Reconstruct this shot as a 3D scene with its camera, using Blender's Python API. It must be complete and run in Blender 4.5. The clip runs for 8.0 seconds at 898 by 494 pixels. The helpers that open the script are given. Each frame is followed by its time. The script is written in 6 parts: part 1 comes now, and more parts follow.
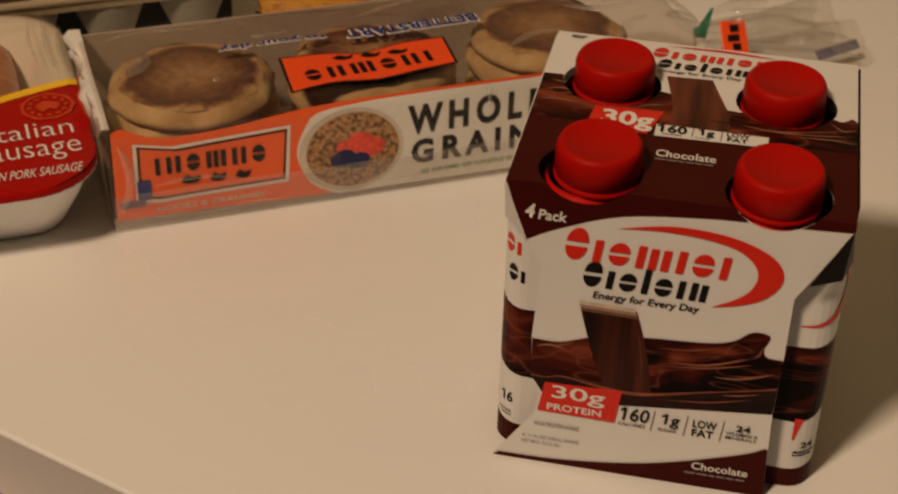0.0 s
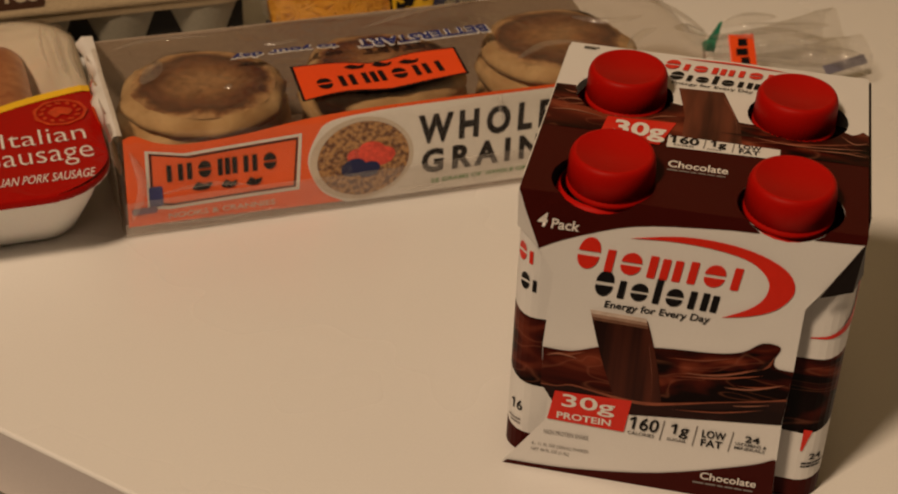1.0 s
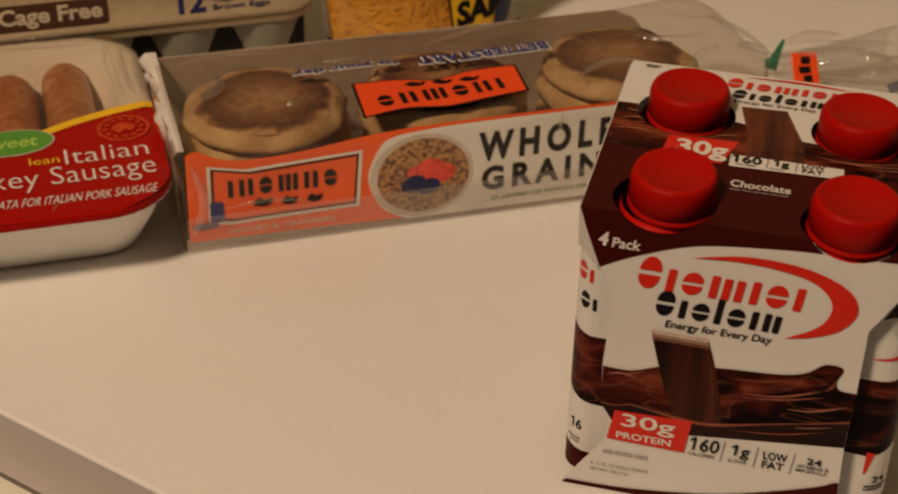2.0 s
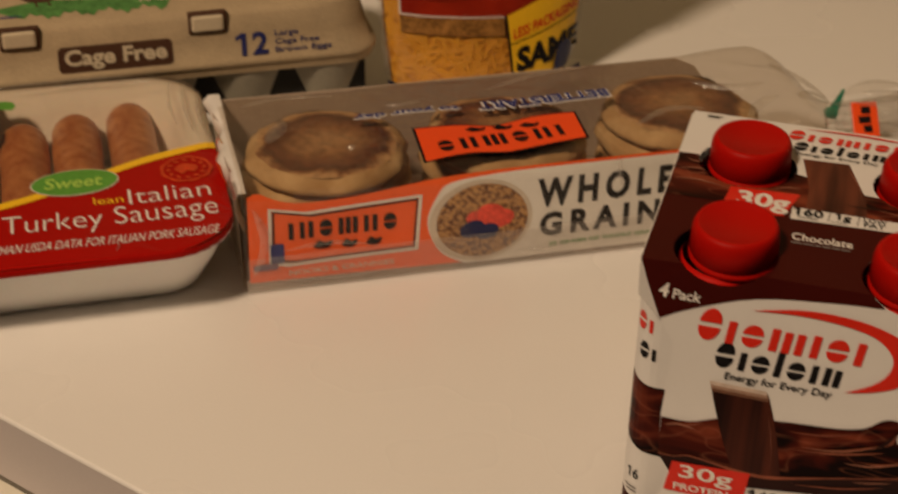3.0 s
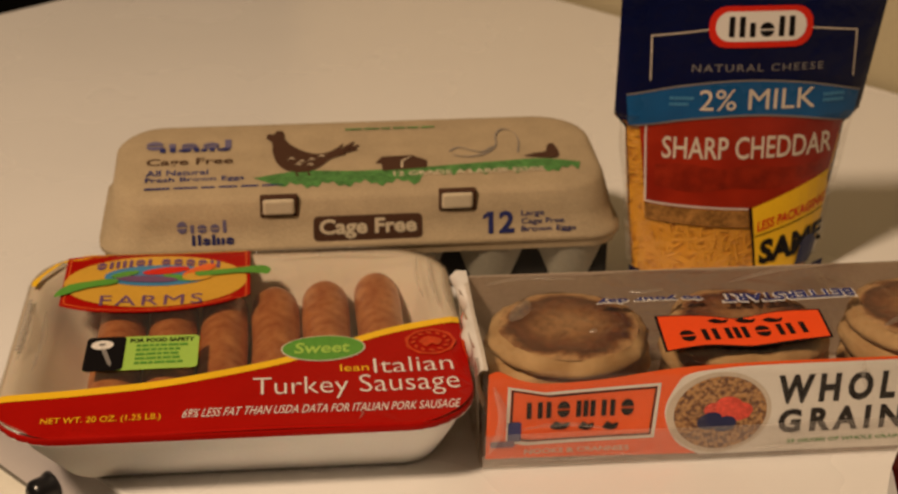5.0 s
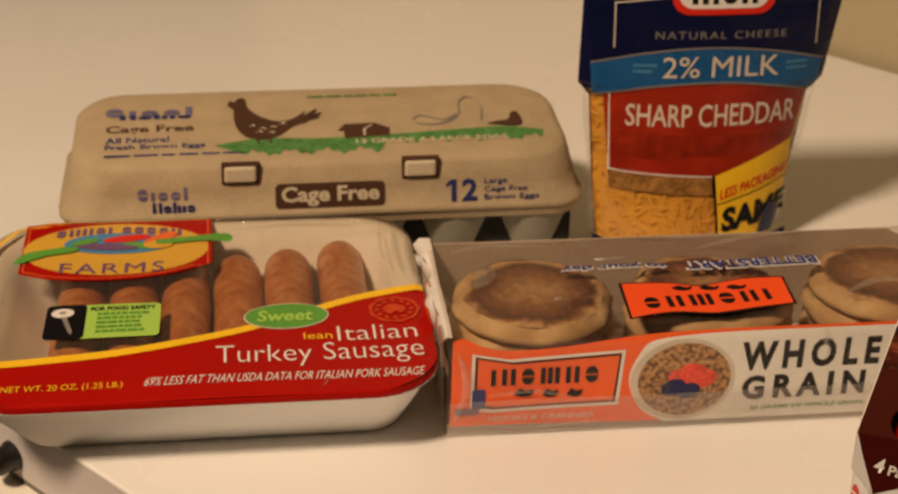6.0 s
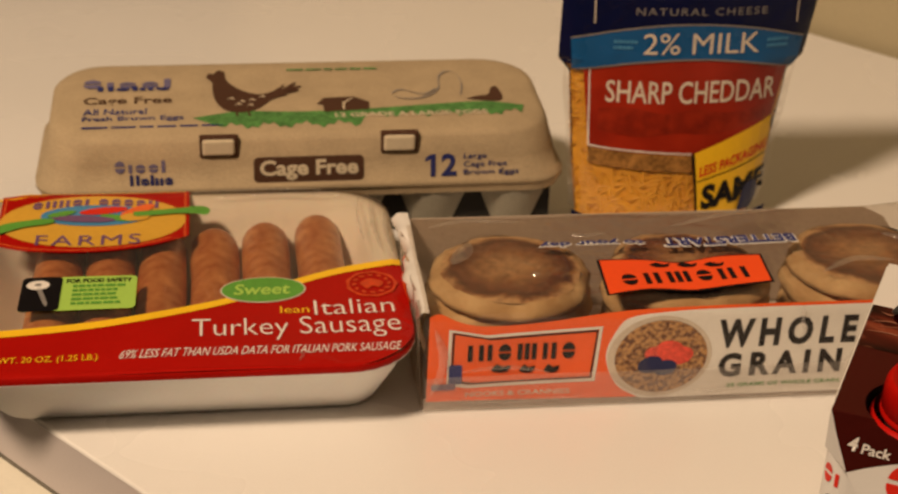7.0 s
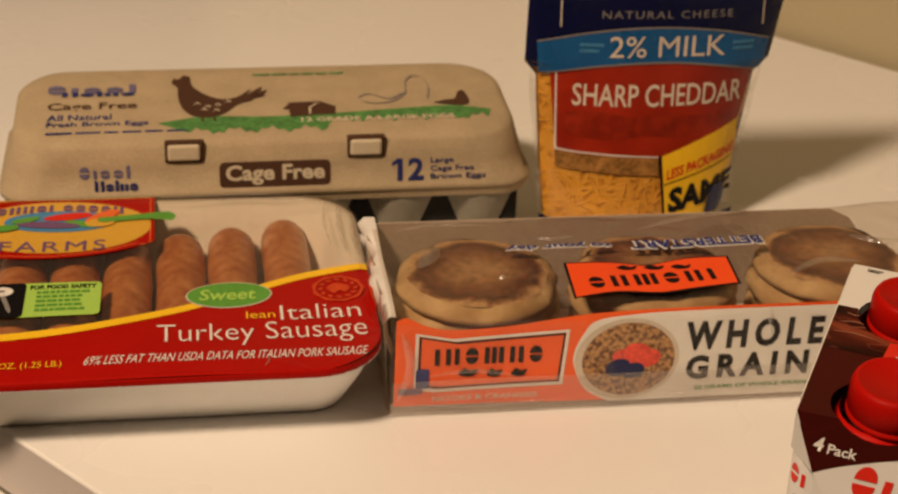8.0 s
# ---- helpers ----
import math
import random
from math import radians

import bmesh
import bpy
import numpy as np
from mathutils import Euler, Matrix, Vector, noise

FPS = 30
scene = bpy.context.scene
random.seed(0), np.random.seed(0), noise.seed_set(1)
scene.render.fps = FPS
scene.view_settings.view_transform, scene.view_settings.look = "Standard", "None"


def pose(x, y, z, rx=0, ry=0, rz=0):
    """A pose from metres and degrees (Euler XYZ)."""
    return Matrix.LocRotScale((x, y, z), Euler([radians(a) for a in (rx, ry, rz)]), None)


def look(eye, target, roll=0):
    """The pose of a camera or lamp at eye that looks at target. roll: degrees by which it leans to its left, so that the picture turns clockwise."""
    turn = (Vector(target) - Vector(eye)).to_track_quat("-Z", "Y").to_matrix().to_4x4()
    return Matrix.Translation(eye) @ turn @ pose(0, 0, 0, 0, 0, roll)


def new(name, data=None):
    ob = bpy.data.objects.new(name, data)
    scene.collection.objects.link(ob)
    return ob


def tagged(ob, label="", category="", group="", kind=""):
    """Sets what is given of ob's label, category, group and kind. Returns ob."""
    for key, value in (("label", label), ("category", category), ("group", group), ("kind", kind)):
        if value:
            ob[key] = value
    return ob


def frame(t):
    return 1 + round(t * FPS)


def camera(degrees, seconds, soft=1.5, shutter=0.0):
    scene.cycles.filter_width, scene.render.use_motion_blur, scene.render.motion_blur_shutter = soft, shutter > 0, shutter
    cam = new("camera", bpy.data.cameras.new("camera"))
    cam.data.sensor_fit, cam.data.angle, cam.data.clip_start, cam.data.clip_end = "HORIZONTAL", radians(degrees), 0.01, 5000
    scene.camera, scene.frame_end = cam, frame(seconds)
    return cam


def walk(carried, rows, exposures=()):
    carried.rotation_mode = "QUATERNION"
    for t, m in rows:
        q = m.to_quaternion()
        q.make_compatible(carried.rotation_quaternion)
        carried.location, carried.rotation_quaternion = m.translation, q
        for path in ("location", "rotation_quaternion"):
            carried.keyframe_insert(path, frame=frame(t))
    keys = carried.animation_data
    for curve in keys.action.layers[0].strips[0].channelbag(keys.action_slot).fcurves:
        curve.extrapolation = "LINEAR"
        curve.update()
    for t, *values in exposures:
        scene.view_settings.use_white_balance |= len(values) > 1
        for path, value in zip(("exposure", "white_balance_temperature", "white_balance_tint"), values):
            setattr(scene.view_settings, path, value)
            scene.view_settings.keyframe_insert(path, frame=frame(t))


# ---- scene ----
from collections import namedtuple

# ---------------------------------------------------------------- camera
cam = camera(31.329, 8.0, soft=2.0, shutter=0.5)
cam.data.dof.use_dof, cam.data.dof.focus_distance, cam.data.dof.aperture_fstop = True, 0.63, 19.0


def view(x, y, z, yaw, pitch, roll):
    a, b = radians(yaw), radians(pitch)
    ahead = Vector((-math.sin(a) * math.cos(b), math.cos(a) * math.cos(b), math.sin(b)))
    return look((x, y, z), Vector((x, y, z)) + ahead, roll)


# seconds, eye, yaw to the left, pitch, roll
PATH = [
    (0, -0.0597, -0.6516, 0.4221, -19.317, -33.817, 1.674),
    (0.2, -0.0606, -0.6535, 0.4212, -18.974, -33.392, 1.712),
    (0.5, -0.0632, -0.6541, 0.4227, -19.186, -33.355, 1.697),
    (0.7, -0.0623, -0.6546, 0.4223, -19.092, -33.248, 1.744),
    (1, -0.0658, -0.6535, 0.4221, -19.361, -33.338, 2.294),
    (1.2, -0.0644, -0.6547, 0.4221, -19.279, -33.290, 1.751),
    (2.3, -0.0684, -0.6516, 0.4238, -16.339, -32.755, 1.374),
    (2.5, -0.0696, -0.6531, 0.4254, -16.178, -32.674, 1.281),
    (3, -0.0709, -0.6516, 0.4283, -14.778, -31.637, 1.211),
    (3.3, -0.0765, -0.6532, 0.4340, -13.020, -30.431, 0.706),
    (3.5, -0.0794, -0.6529, 0.4365, -11.416, -29.270, 0.480),
    (3.7, -0.0800, -0.6527, 0.4400, -10.423, -27.926, 0.858),
    (4, -0.0832, -0.6543, 0.4425, -9.591, -25.951, 1.033),
    (4.2, -0.0851, -0.6530, 0.4406, -8.609, -25.826, 0.757),
    (4.5, -0.0885, -0.6548, 0.4400, -6.685, -25.606, 0.985),
    (4.6, -0.0875, -0.6552, 0.4403, -6.045, -25.330, 0.830),
    (4.7, -0.0866, -0.6553, 0.4406, -5.865, -25.465, 0.717),
    (5.8, -0.0889, -0.6549, 0.4345, -7.512, -26.213, 1.218),
    (6, -0.0896, -0.6527, 0.4352, -7.773, -26.697, 1.461),
    (6.5, -0.0891, -0.6506, 0.4378, -7.652, -27.053, 1.388),
    (7, -0.0869, -0.6513, 0.4340, -8.496, -27.544, 2.282),
    (7.5, -0.0850, -0.6518, 0.4349, -9.284, -27.081, 2.396),
    (8, -0.0836, -0.6503, 0.4312, -9.584, -27.230, 2.432),
]
walk(cam, [(t, view(*p)) for t, *p in PATH],
     exposures=[(0.0, -0.19), (1.2, -0.17), (2.3, -0.15), (3.5, -0.14), (4.0, -0.20), (4.5, 0.0), (4.7, 0.08), (5.8, 0.37), (8.0, 0.38)])

# ---------------------------------------------------------------- light
world = bpy.data.worlds.new("world")
scene.world = world
world.use_nodes = True
world.node_tree.nodes["Background"].inputs["Color"].default_value = (1.0, 0.80, 0.58, 1)
world.node_tree.nodes["Background"].inputs["Strength"].default_value = 0.002

LAMP_AT = (-1.22, -0.98, 2.08)
lamp_data = bpy.data.lights.new("ceiling_bulb", "AREA")
lamp_data.shape, lamp_data.size = "DISK", 0.36
lamp_data.energy, lamp_data.color = 58, (1.0, 0.725, 0.475)
lamp = new("ceiling_bulb", lamp_data)
lamp.matrix_world = look(LAMP_AT, (-0.05, -0.05, 0))


# ---------------------------------------------------------------- materials
def nodes_of(name):
    m = bpy.data.materials.new(name)
    m.use_nodes = True
    return m, m.node_tree.nodes, m.node_tree.links, m.node_tree.nodes["Principled BSDF"]


def surface(name, color, rough=0.5, metal=0.0, var=0.12, fine=400.0, coarse=25.0, bump=0.0, coat=0.0, dist=0.0005, spec=0.22, sss=0.0):
    """A colour with grain and broad variation, rough all over and relieved a little."""
    m, n, l, p = nodes_of(name)
    at = n.new("ShaderNodeTexCoord")
    a, b = n.new("ShaderNodeTexNoise"), n.new("ShaderNodeTexNoise")
    a.inputs["Scale"].default_value, b.inputs["Scale"].default_value = fine, coarse
    a.inputs["Detail"].default_value, b.inputs["Detail"].default_value = 4, 3
    l.new(at.outputs["Object"], a.inputs["Vector"])
    l.new(at.outputs["Object"], b.inputs["Vector"])
    add = n.new("ShaderNodeMath")
    l.new(a.outputs["Fac"], add.inputs[0])
    l.new(b.outputs["Fac"], add.inputs[1])
    ramp = n.new("ShaderNodeMapRange")
    ramp.inputs["From Min"].default_value, ramp.inputs["From Max"].default_value = 0.6, 1.4
    ramp.inputs["To Min"].default_value, ramp.inputs["To Max"].default_value = 1 - var, 1 + var
    l.new(add.outputs[0], ramp.inputs["Value"])
    mul = n.new("ShaderNodeMix")
    mul.data_type, mul.blend_type = "RGBA", "MULTIPLY"
    mul.inputs["Factor"].default_value = 1
    mul.inputs["A"].default_value = (*color, 1)
    l.new(ramp.outputs[0], mul.inputs["B"])
    l.new(mul.outputs["Result"], p.inputs["Base Color"])
    rr = n.new("ShaderNodeMapRange")
    rr.inputs["To Min"].default_value, rr.inputs["To Max"].default_value = max(rough - 0.08, 0.02), min(rough + 0.08, 1)
    l.new(b.outputs["Fac"], rr.inputs["Value"])
    l.new(rr.outputs[0], p.inputs["Roughness"])
    p.inputs["Metallic"].default_value = metal
    p.inputs["Specular IOR Level"].default_value = spec
    p.inputs["Coat Weight"].default_value, p.inputs["Coat Roughness"].default_value = coat, 0.12
    p.inputs["Subsurface Weight"].default_value = sss
    p.inputs["Subsurface Radius"].default_value = (0.006, 0.003, 0.002)
    if bump:
        k = n.new("ShaderNodeBump")
        k.inputs["Strength"].default_value, k.inputs["Distance"].default_value = bump, dist
        l.new(add.outputs[0], k.inputs["Height"])
        l.new(k.outputs[0], p.inputs["Normal"])
    return m


def film_surface(name, tint, haze, rough=0.12, gloss=0.10, wrinkle=0.5, scale=30.0, edge=0.55, cloud=(0.62, 0.53, 0.45)):
    """Thin clear plastic: lets most light straight through, with a little haze and a wrinkled gloss."""
    m, n, l, p = nodes_of(name)
    out = n["Material Output"]
    n.remove(p)
    clear, milk, shine = n.new("ShaderNodeBsdfTransparent"), n.new("ShaderNodeBsdfDiffuse"), n.new("ShaderNodeBsdfGlossy")
    clear.inputs["Color"].default_value = (*tint, 1)
    milk.inputs["Color"].default_value = (*cloud, 1)
    shine.inputs["Roughness"].default_value = rough
    at, no = n.new("ShaderNodeTexCoord"), n.new("ShaderNodeTexNoise")
    no.inputs["Scale"].default_value, no.inputs["Detail"].default_value, no.inputs["Distortion"].default_value = scale, 3, 1.2
    l.new(at.outputs["Object"], no.inputs["Vector"])
    bp = n.new("ShaderNodeBump")
    bp.inputs["Strength"].default_value, bp.inputs["Distance"].default_value = wrinkle, 0.004
    l.new(no.outputs["Fac"], bp.inputs["Height"])
    l.new(bp.outputs[0], shine.inputs["Normal"])
    a, b = n.new("ShaderNodeMixShader"), n.new("ShaderNodeMixShader")
    a.inputs[0].default_value = haze
    l.new(clear.outputs[0], a.inputs[1])
    l.new(milk.outputs[0], a.inputs[2])
    lw, pw = n.new("ShaderNodeLayerWeight"), n.new("ShaderNodeMath")
    l.new(bp.outputs[0], lw.inputs["Normal"])
    pw.operation, pw.inputs[1].default_value = "POWER", 4.0
    l.new(lw.outputs["Facing"], pw.inputs[0])
    fm = n.new("ShaderNodeMath")
    fm.operation, fm.use_clamp = "MULTIPLY_ADD", True
    fm.inputs[1].default_value, fm.inputs[2].default_value = edge, gloss * 0.3
    l.new(pw.outputs[0], fm.inputs[0])
    l.new(fm.outputs[0], b.inputs[0])
    l.new(a.outputs[0], b.inputs[1])
    l.new(shine.outputs[0], b.inputs[2])
    l.new(b.outputs[0], out.inputs["Surface"])
    return m


def two_tone(name, low, high, scale, rough=0.5, detail=6.0, lo=0.4, hi=0.6, bump=0.0, dist=0.001, coat=0.0, stretch=(1, 1, 1), warp=0.0, sss=0.0, spec=0.3):
    """Patches of two colours, as on bread, meat or poured chocolate."""
    m, n, l, p = nodes_of(name)
    at, mp, no = n.new("ShaderNodeTexCoord"), n.new("ShaderNodeMapping"), n.new("ShaderNodeTexNoise")
    mp.inputs["Scale"].default_value = stretch
    no.inputs["Scale"].default_value, no.inputs["Detail"].default_value, no.inputs["Distortion"].default_value = scale, detail, warp
    l.new(at.outputs["Object"], mp.inputs["Vector"])
    l.new(mp.outputs[0], no.inputs["Vector"])
    r = n.new("ShaderNodeValToRGB")
    r.color_ramp.elements[0].position, r.color_ramp.elements[0].color = lo, (*low, 1)
    r.color_ramp.elements[1].position, r.color_ramp.elements[1].color = hi, (*high, 1)
    l.new(no.outputs["Fac"], r.inputs["Fac"])
    l.new(r.outputs[0], p.inputs["Base Color"])
    p.inputs["Roughness"].default_value = rough
    p.inputs["Coat Weight"].default_value, p.inputs["Coat Roughness"].default_value = coat, 0.15
    p.inputs["Specular IOR Level"].default_value = spec
    p.inputs["Subsurface Weight"].default_value = sss
    p.inputs["Subsurface Radius"].default_value = (0.006, 0.003, 0.002)
    if bump:
        k = n.new("ShaderNodeBump")
        k.inputs["Strength"].default_value, k.inputs["Distance"].default_value = bump, dist
        l.new(no.outputs["Fac"], k.inputs["Height"])
        l.new(k.outputs[0], p.inputs["Normal"])
    return m


M_ENAMEL = surface("white_enamel", (0.76, 0.745, 0.735), 0.27, var=0.03, fine=900, coarse=6, bump=0.02, spec=0.5)
M_EDGE = surface("grey_white_edging", (0.53, 0.485, 0.49), 0.45, var=0.04, fine=700, coarse=9)
M_BODY = surface("cream_enamel", (0.74, 0.71, 0.62), 0.4, var=0.05)
M_GASKET = surface("dark_gasket", (0.16, 0.145, 0.125), 0.7)
M_BLACK = surface("black_plastic", (0.008, 0.008, 0.009), 0.28, spec=0.5)
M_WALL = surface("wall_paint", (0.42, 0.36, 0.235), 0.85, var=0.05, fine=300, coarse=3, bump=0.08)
# Unseen walls and ceiling are coloured dark so that little light bounces back.
M_ROOM = surface("unseen_wall_dark", (0.075, 0.06, 0.042), 0.85, var=0.05, fine=300, coarse=3)
M_CEIL = surface("ceiling_paint", (0.13, 0.115, 0.095), 0.9, var=0.03)
# Darkness of the unlit space past the freezer, given as a near-black colour.
M_NIGHT = surface("unlit_space_black", (0.004, 0.0035, 0.003), 0.9, var=0.1, spec=0.05)
M_FLOOR = surface("dark_floor", (0.045, 0.032, 0.024), 0.55, var=0.25, coarse=5)
M_CARD = surface("white_carton_card", (0.67, 0.655, 0.645), 0.38, var=0.03, fine=1500, coarse=40, coat=0.15)
M_CARD_IN = surface("grey_card_inside", (0.62, 0.60, 0.56), 0.7, var=0.05)
M_BROWN = surface("dark_chocolate_print", (0.046, 0.0046, 0.0030), 0.45, var=0.10, fine=900, coarse=40, spec=0.06)
# The brown print again, darkened: shade on the right flaps is in the colour.
M_FLAP_SHADE = surface("shaded_brown_flap_print", (0.007, 0.0022, 0.0022), 0.45, var=0.10, spec=0.08)


def poured_surface(name):
    """Printed poured chocolate: long dark folds with narrow pale glints along their crests."""
    m, n, l, p = nodes_of(name)
    at, mp = n.new("ShaderNodeTexCoord"), n.new("ShaderNodeMapping")
    mp.inputs["Scale"].default_value = (0.55, 1.0, 1.5)
    mp.inputs["Rotation"].default_value = (0, radians(12), 0)
    l.new(at.outputs["Object"], mp.inputs["Vector"])
    big, crest = n.new("ShaderNodeTexNoise"), n.new("ShaderNodeTexNoise")
    big.inputs["Scale"].default_value, big.inputs["Detail"].default_value, big.inputs["Distortion"].default_value = 34, 2.0, 1.5
    crest.inputs["Scale"].default_value, crest.inputs["Detail"].default_value, crest.inputs["Distortion"].default_value = 40, 0.5, 1.8
    for q in (big, crest):
        l.new(mp.outputs[0], q.inputs["Vector"])
    tone = n.new("ShaderNodeValToRGB")
    e = tone.color_ramp.elements
    e[0].position, e[0].color = 0.42, (0.0045, 0.0012, 0.0010, 1)
    e[1].position, e[1].color = 0.74, (0.185, 0.038, 0.017, 1)
    mid = e.new(0.58)
    mid.color = (0.054, 0.0064, 0.0032, 1)
    l.new(big.outputs["Fac"], tone.inputs["Fac"])
    glint = n.new("ShaderNodeValToRGB")
    g = glint.color_ramp.elements
    g[0].position, g[0].color = 0.545, (0, 0, 0, 1)
    g[1].position, g[1].color = 0.610, (0, 0, 0, 1)
    for where, v in ((0.566, 0.10), (0.580, 0.24), (0.596, 0.08)):
        k = g.new(where)
        k.color = (v, v, v, 1)
    l.new(crest.outputs["Fac"], glint.inputs["Fac"])
    mix = n.new("ShaderNodeMix")
    mix.data_type = "RGBA"
    mix.inputs["B"].default_value = (0.34, 0.115, 0.065, 1)
    l.new(glint.outputs[0], mix.inputs["Factor"])
    l.new(tone.outputs[0], mix.inputs["A"])
    l.new(mix.outputs["Result"], p.inputs["Base Color"])
    p.inputs["Roughness"].default_value, p.inputs["Specular IOR Level"].default_value = 0.36, 0.06
    return m


M_CHOC = poured_surface("poured_chocolate_print")
M_CHOC_DARK = two_tone("dark_chocolate_pool_print", (0.010, 0.0026, 0.0022), (0.032, 0.0068, 0.0048), 30, 0.33, 4, 0.4, 0.75, stretch=(0.6, 1, 1.5), warp=1.0, coat=0.0, spec=0.12)
M_STREAM = two_tone("chocolate_stream_print", (0.012, 0.0026, 0.0018), (0.085, 0.018, 0.0085), 70, 0.33, 2, 0.35, 0.7, stretch=(2.2, 2.2, 0.12), coat=0.0, spec=0.12)
M_SHEEN = surface("chocolate_sheen_print", (0.20, 0.055, 0.028), 0.4, var=0.5, fine=120, coarse=90)
M_RED = surface("red_print", (0.60, 0.022, 0.010), 0.36, var=0.06, coat=0.05)
M_INK = surface("black_ink", (0.007, 0.006, 0.007), 0.45, spec=0.12)
M_GREY_INK = surface("grey_ink", (0.21, 0.195, 0.19), 0.5)
M_WHITE_INK = surface("white_ink", (0.70, 0.67, 0.64), 0.4, var=0.03)
M_CAP = surface("red_cap_plastic", (0.37, 0.0042, 0.0015), 0.46, var=0.05, fine=700, coarse=60, bump=0.03, spec=0.08)
M_COLLAR = surface("red_collar_plastic", (0.46, 0.006, 0.003), 0.45, var=0.05, spec=0.12)
# Near-black shoulder colour holds the shade seen down the sleeve's holes.
M_HOLE = surface("hole_shade_shoulder", (0.020, 0.010, 0.009), 0.6)
M_ORANGE = surface("orange_print", (0.90, 0.125, 0.020), 0.34, var=0.06, coarse=60, spec=0.3)
M_ORANGE_DEEP = surface("deep_orange_print", (0.84, 0.085, 0.015), 0.30, var=0.05, coat=0.05)
M_PAPER = surface("white_film_print", (0.78, 0.76, 0.72), 0.32, var=0.04, coarse=60, coat=0.3)
M_BLUE_INK = surface("blue_ink", (0.030, 0.040, 0.18), 0.45)
M_GREEN_INK = surface("green_ink", (0.09, 0.30, 0.07), 0.5, var=0.2)
M_BERRY = surface("strawberry_print", (0.72, 0.09, 0.06), 0.4, var=0.3, coarse=200)
M_BLUEBERRY = surface("blueberry_print", (0.02, 0.025, 0.09), 0.4)
M_TOAST = two_tone("toasted_nooks_print", (0.12, 0.045, 0.02), (0.50, 0.27, 0.10), 420, 0.4, 4, 0.40, 0.60, coat=0.2)
M_CRUMB = two_tone("muffin_side", (0.34, 0.195, 0.078), (0.56, 0.385, 0.19), 55, 0.85, 8, 0.3, 0.7, bump=0.9, dist=0.003, sss=0.05)


def griddle_surface(name):
    """The browned face of a muffin: darkest in a broken ring, paler towards the rim."""
    m, n, l, p = nodes_of(name)
    at, no, big = n.new("ShaderNodeTexCoord"), n.new("ShaderNodeTexNoise"), n.new("ShaderNodeTexNoise")
    no.inputs["Scale"].default_value, no.inputs["Detail"].default_value = 240, 6
    big.inputs["Scale"].default_value, big.inputs["Detail"].default_value, big.inputs["Distortion"].default_value = 42, 7, 0.6
    info, shift = n.new("ShaderNodeObjectInfo"), n.new("ShaderNodeVectorMath")
    l.new(at.outputs["Object"], shift.inputs[0])
    l.new(info.outputs["Random"], shift.inputs[1])
    l.new(shift.outputs[0], no.inputs["Vector"])
    l.new(shift.outputs[0], big.inputs["Vector"])
    flat_at, far = n.new("ShaderNodeVectorMath"), n.new("ShaderNodeVectorMath")
    flat_at.operation, far.operation = "MULTIPLY", "LENGTH"
    flat_at.inputs[1].default_value = (1, 1, 0)
    l.new(at.outputs["Object"], flat_at.inputs[0])
    l.new(flat_at.outputs[0], far.inputs[0])
    a, b = n.new("ShaderNodeMath"), n.new("ShaderNodeMath")
    a.operation = b.operation = "MULTIPLY_ADD"
    a.inputs[1].default_value, a.inputs[2].default_value = 1 / 0.0405, -0.33
    l.new(far.outputs["Value"], a.inputs[0])
    b.inputs[1].default_value = 0.60
    l.new(big.outputs["Fac"], b.inputs[0])
    l.new(a.outputs[0], b.inputs[2])
    r = n.new("ShaderNodeValToRGB")
    els = r.color_ramp.elements
    els[0].position, els[0].color = 0.08, (0.34, 0.185, 0.080, 1)
    els[1].position, els[1].color = 0.98, (0.47, 0.30, 0.145, 1)
    for where, color in ((0.30, (0.25, 0.115, 0.042, 1)), (0.50, (0.150, 0.052, 0.017, 1)), (0.70, (0.078, 0.022, 0.007, 1)), (0.765, (0.20, 0.085, 0.030, 1)), (0.82, (0.42, 0.25, 0.112, 1))):
        e = els.new(where)
        e.color = color
    l.new(b.outputs[0], r.inputs["Fac"])
    mul = n.new("ShaderNodeMix")
    mul.data_type, mul.blend_type, mul.inputs["Factor"].default_value = "RGBA", "OVERLAY", 0.75
    l.new(r.outputs[0], mul.inputs["A"])
    l.new(no.outputs["Fac"], mul.inputs["B"])
    l.new(mul.outputs["Result"], p.inputs["Base Color"])
    p.inputs["Roughness"].default_value = 0.7
    k = n.new("ShaderNodeBump")
    k.inputs["Strength"].default_value, k.inputs["Distance"].default_value = 0.35, 0.001
    l.new(no.outputs["Fac"], k.inputs["Height"])
    l.new(k.outputs[0], p.inputs["Normal"])
    return m


M_GRIDDLE = griddle_surface("griddled_muffin_top")
M_FOAM = surface("white_foam", (0.87, 0.855, 0.83), 0.55, var=0.04, fine=900, coarse=30, bump=0.06, sss=0.1)
M_MEAT = two_tone("turkey_sausage", (0.40, 0.118, 0.031), (0.68, 0.300, 0.108), 120, 0.42, 6, 0.34, 0.70, bump=0.25, dist=0.0010, coat=0.2, sss=0.15)
M_LABEL_RED = surface("red_film_print", (0.34, 0.0055, 0.0030), 0.34, var=0.08, coarse=40, spec=0.10)
M_YELLOW = surface("yellow_print", (0.82, 0.50, 0.02), 0.3, var=0.06, coat=0.05)
M_GOLD = surface("golden_yellow_print", (0.62, 0.35, 0.045), 0.32, var=0.08, coat=0.3)
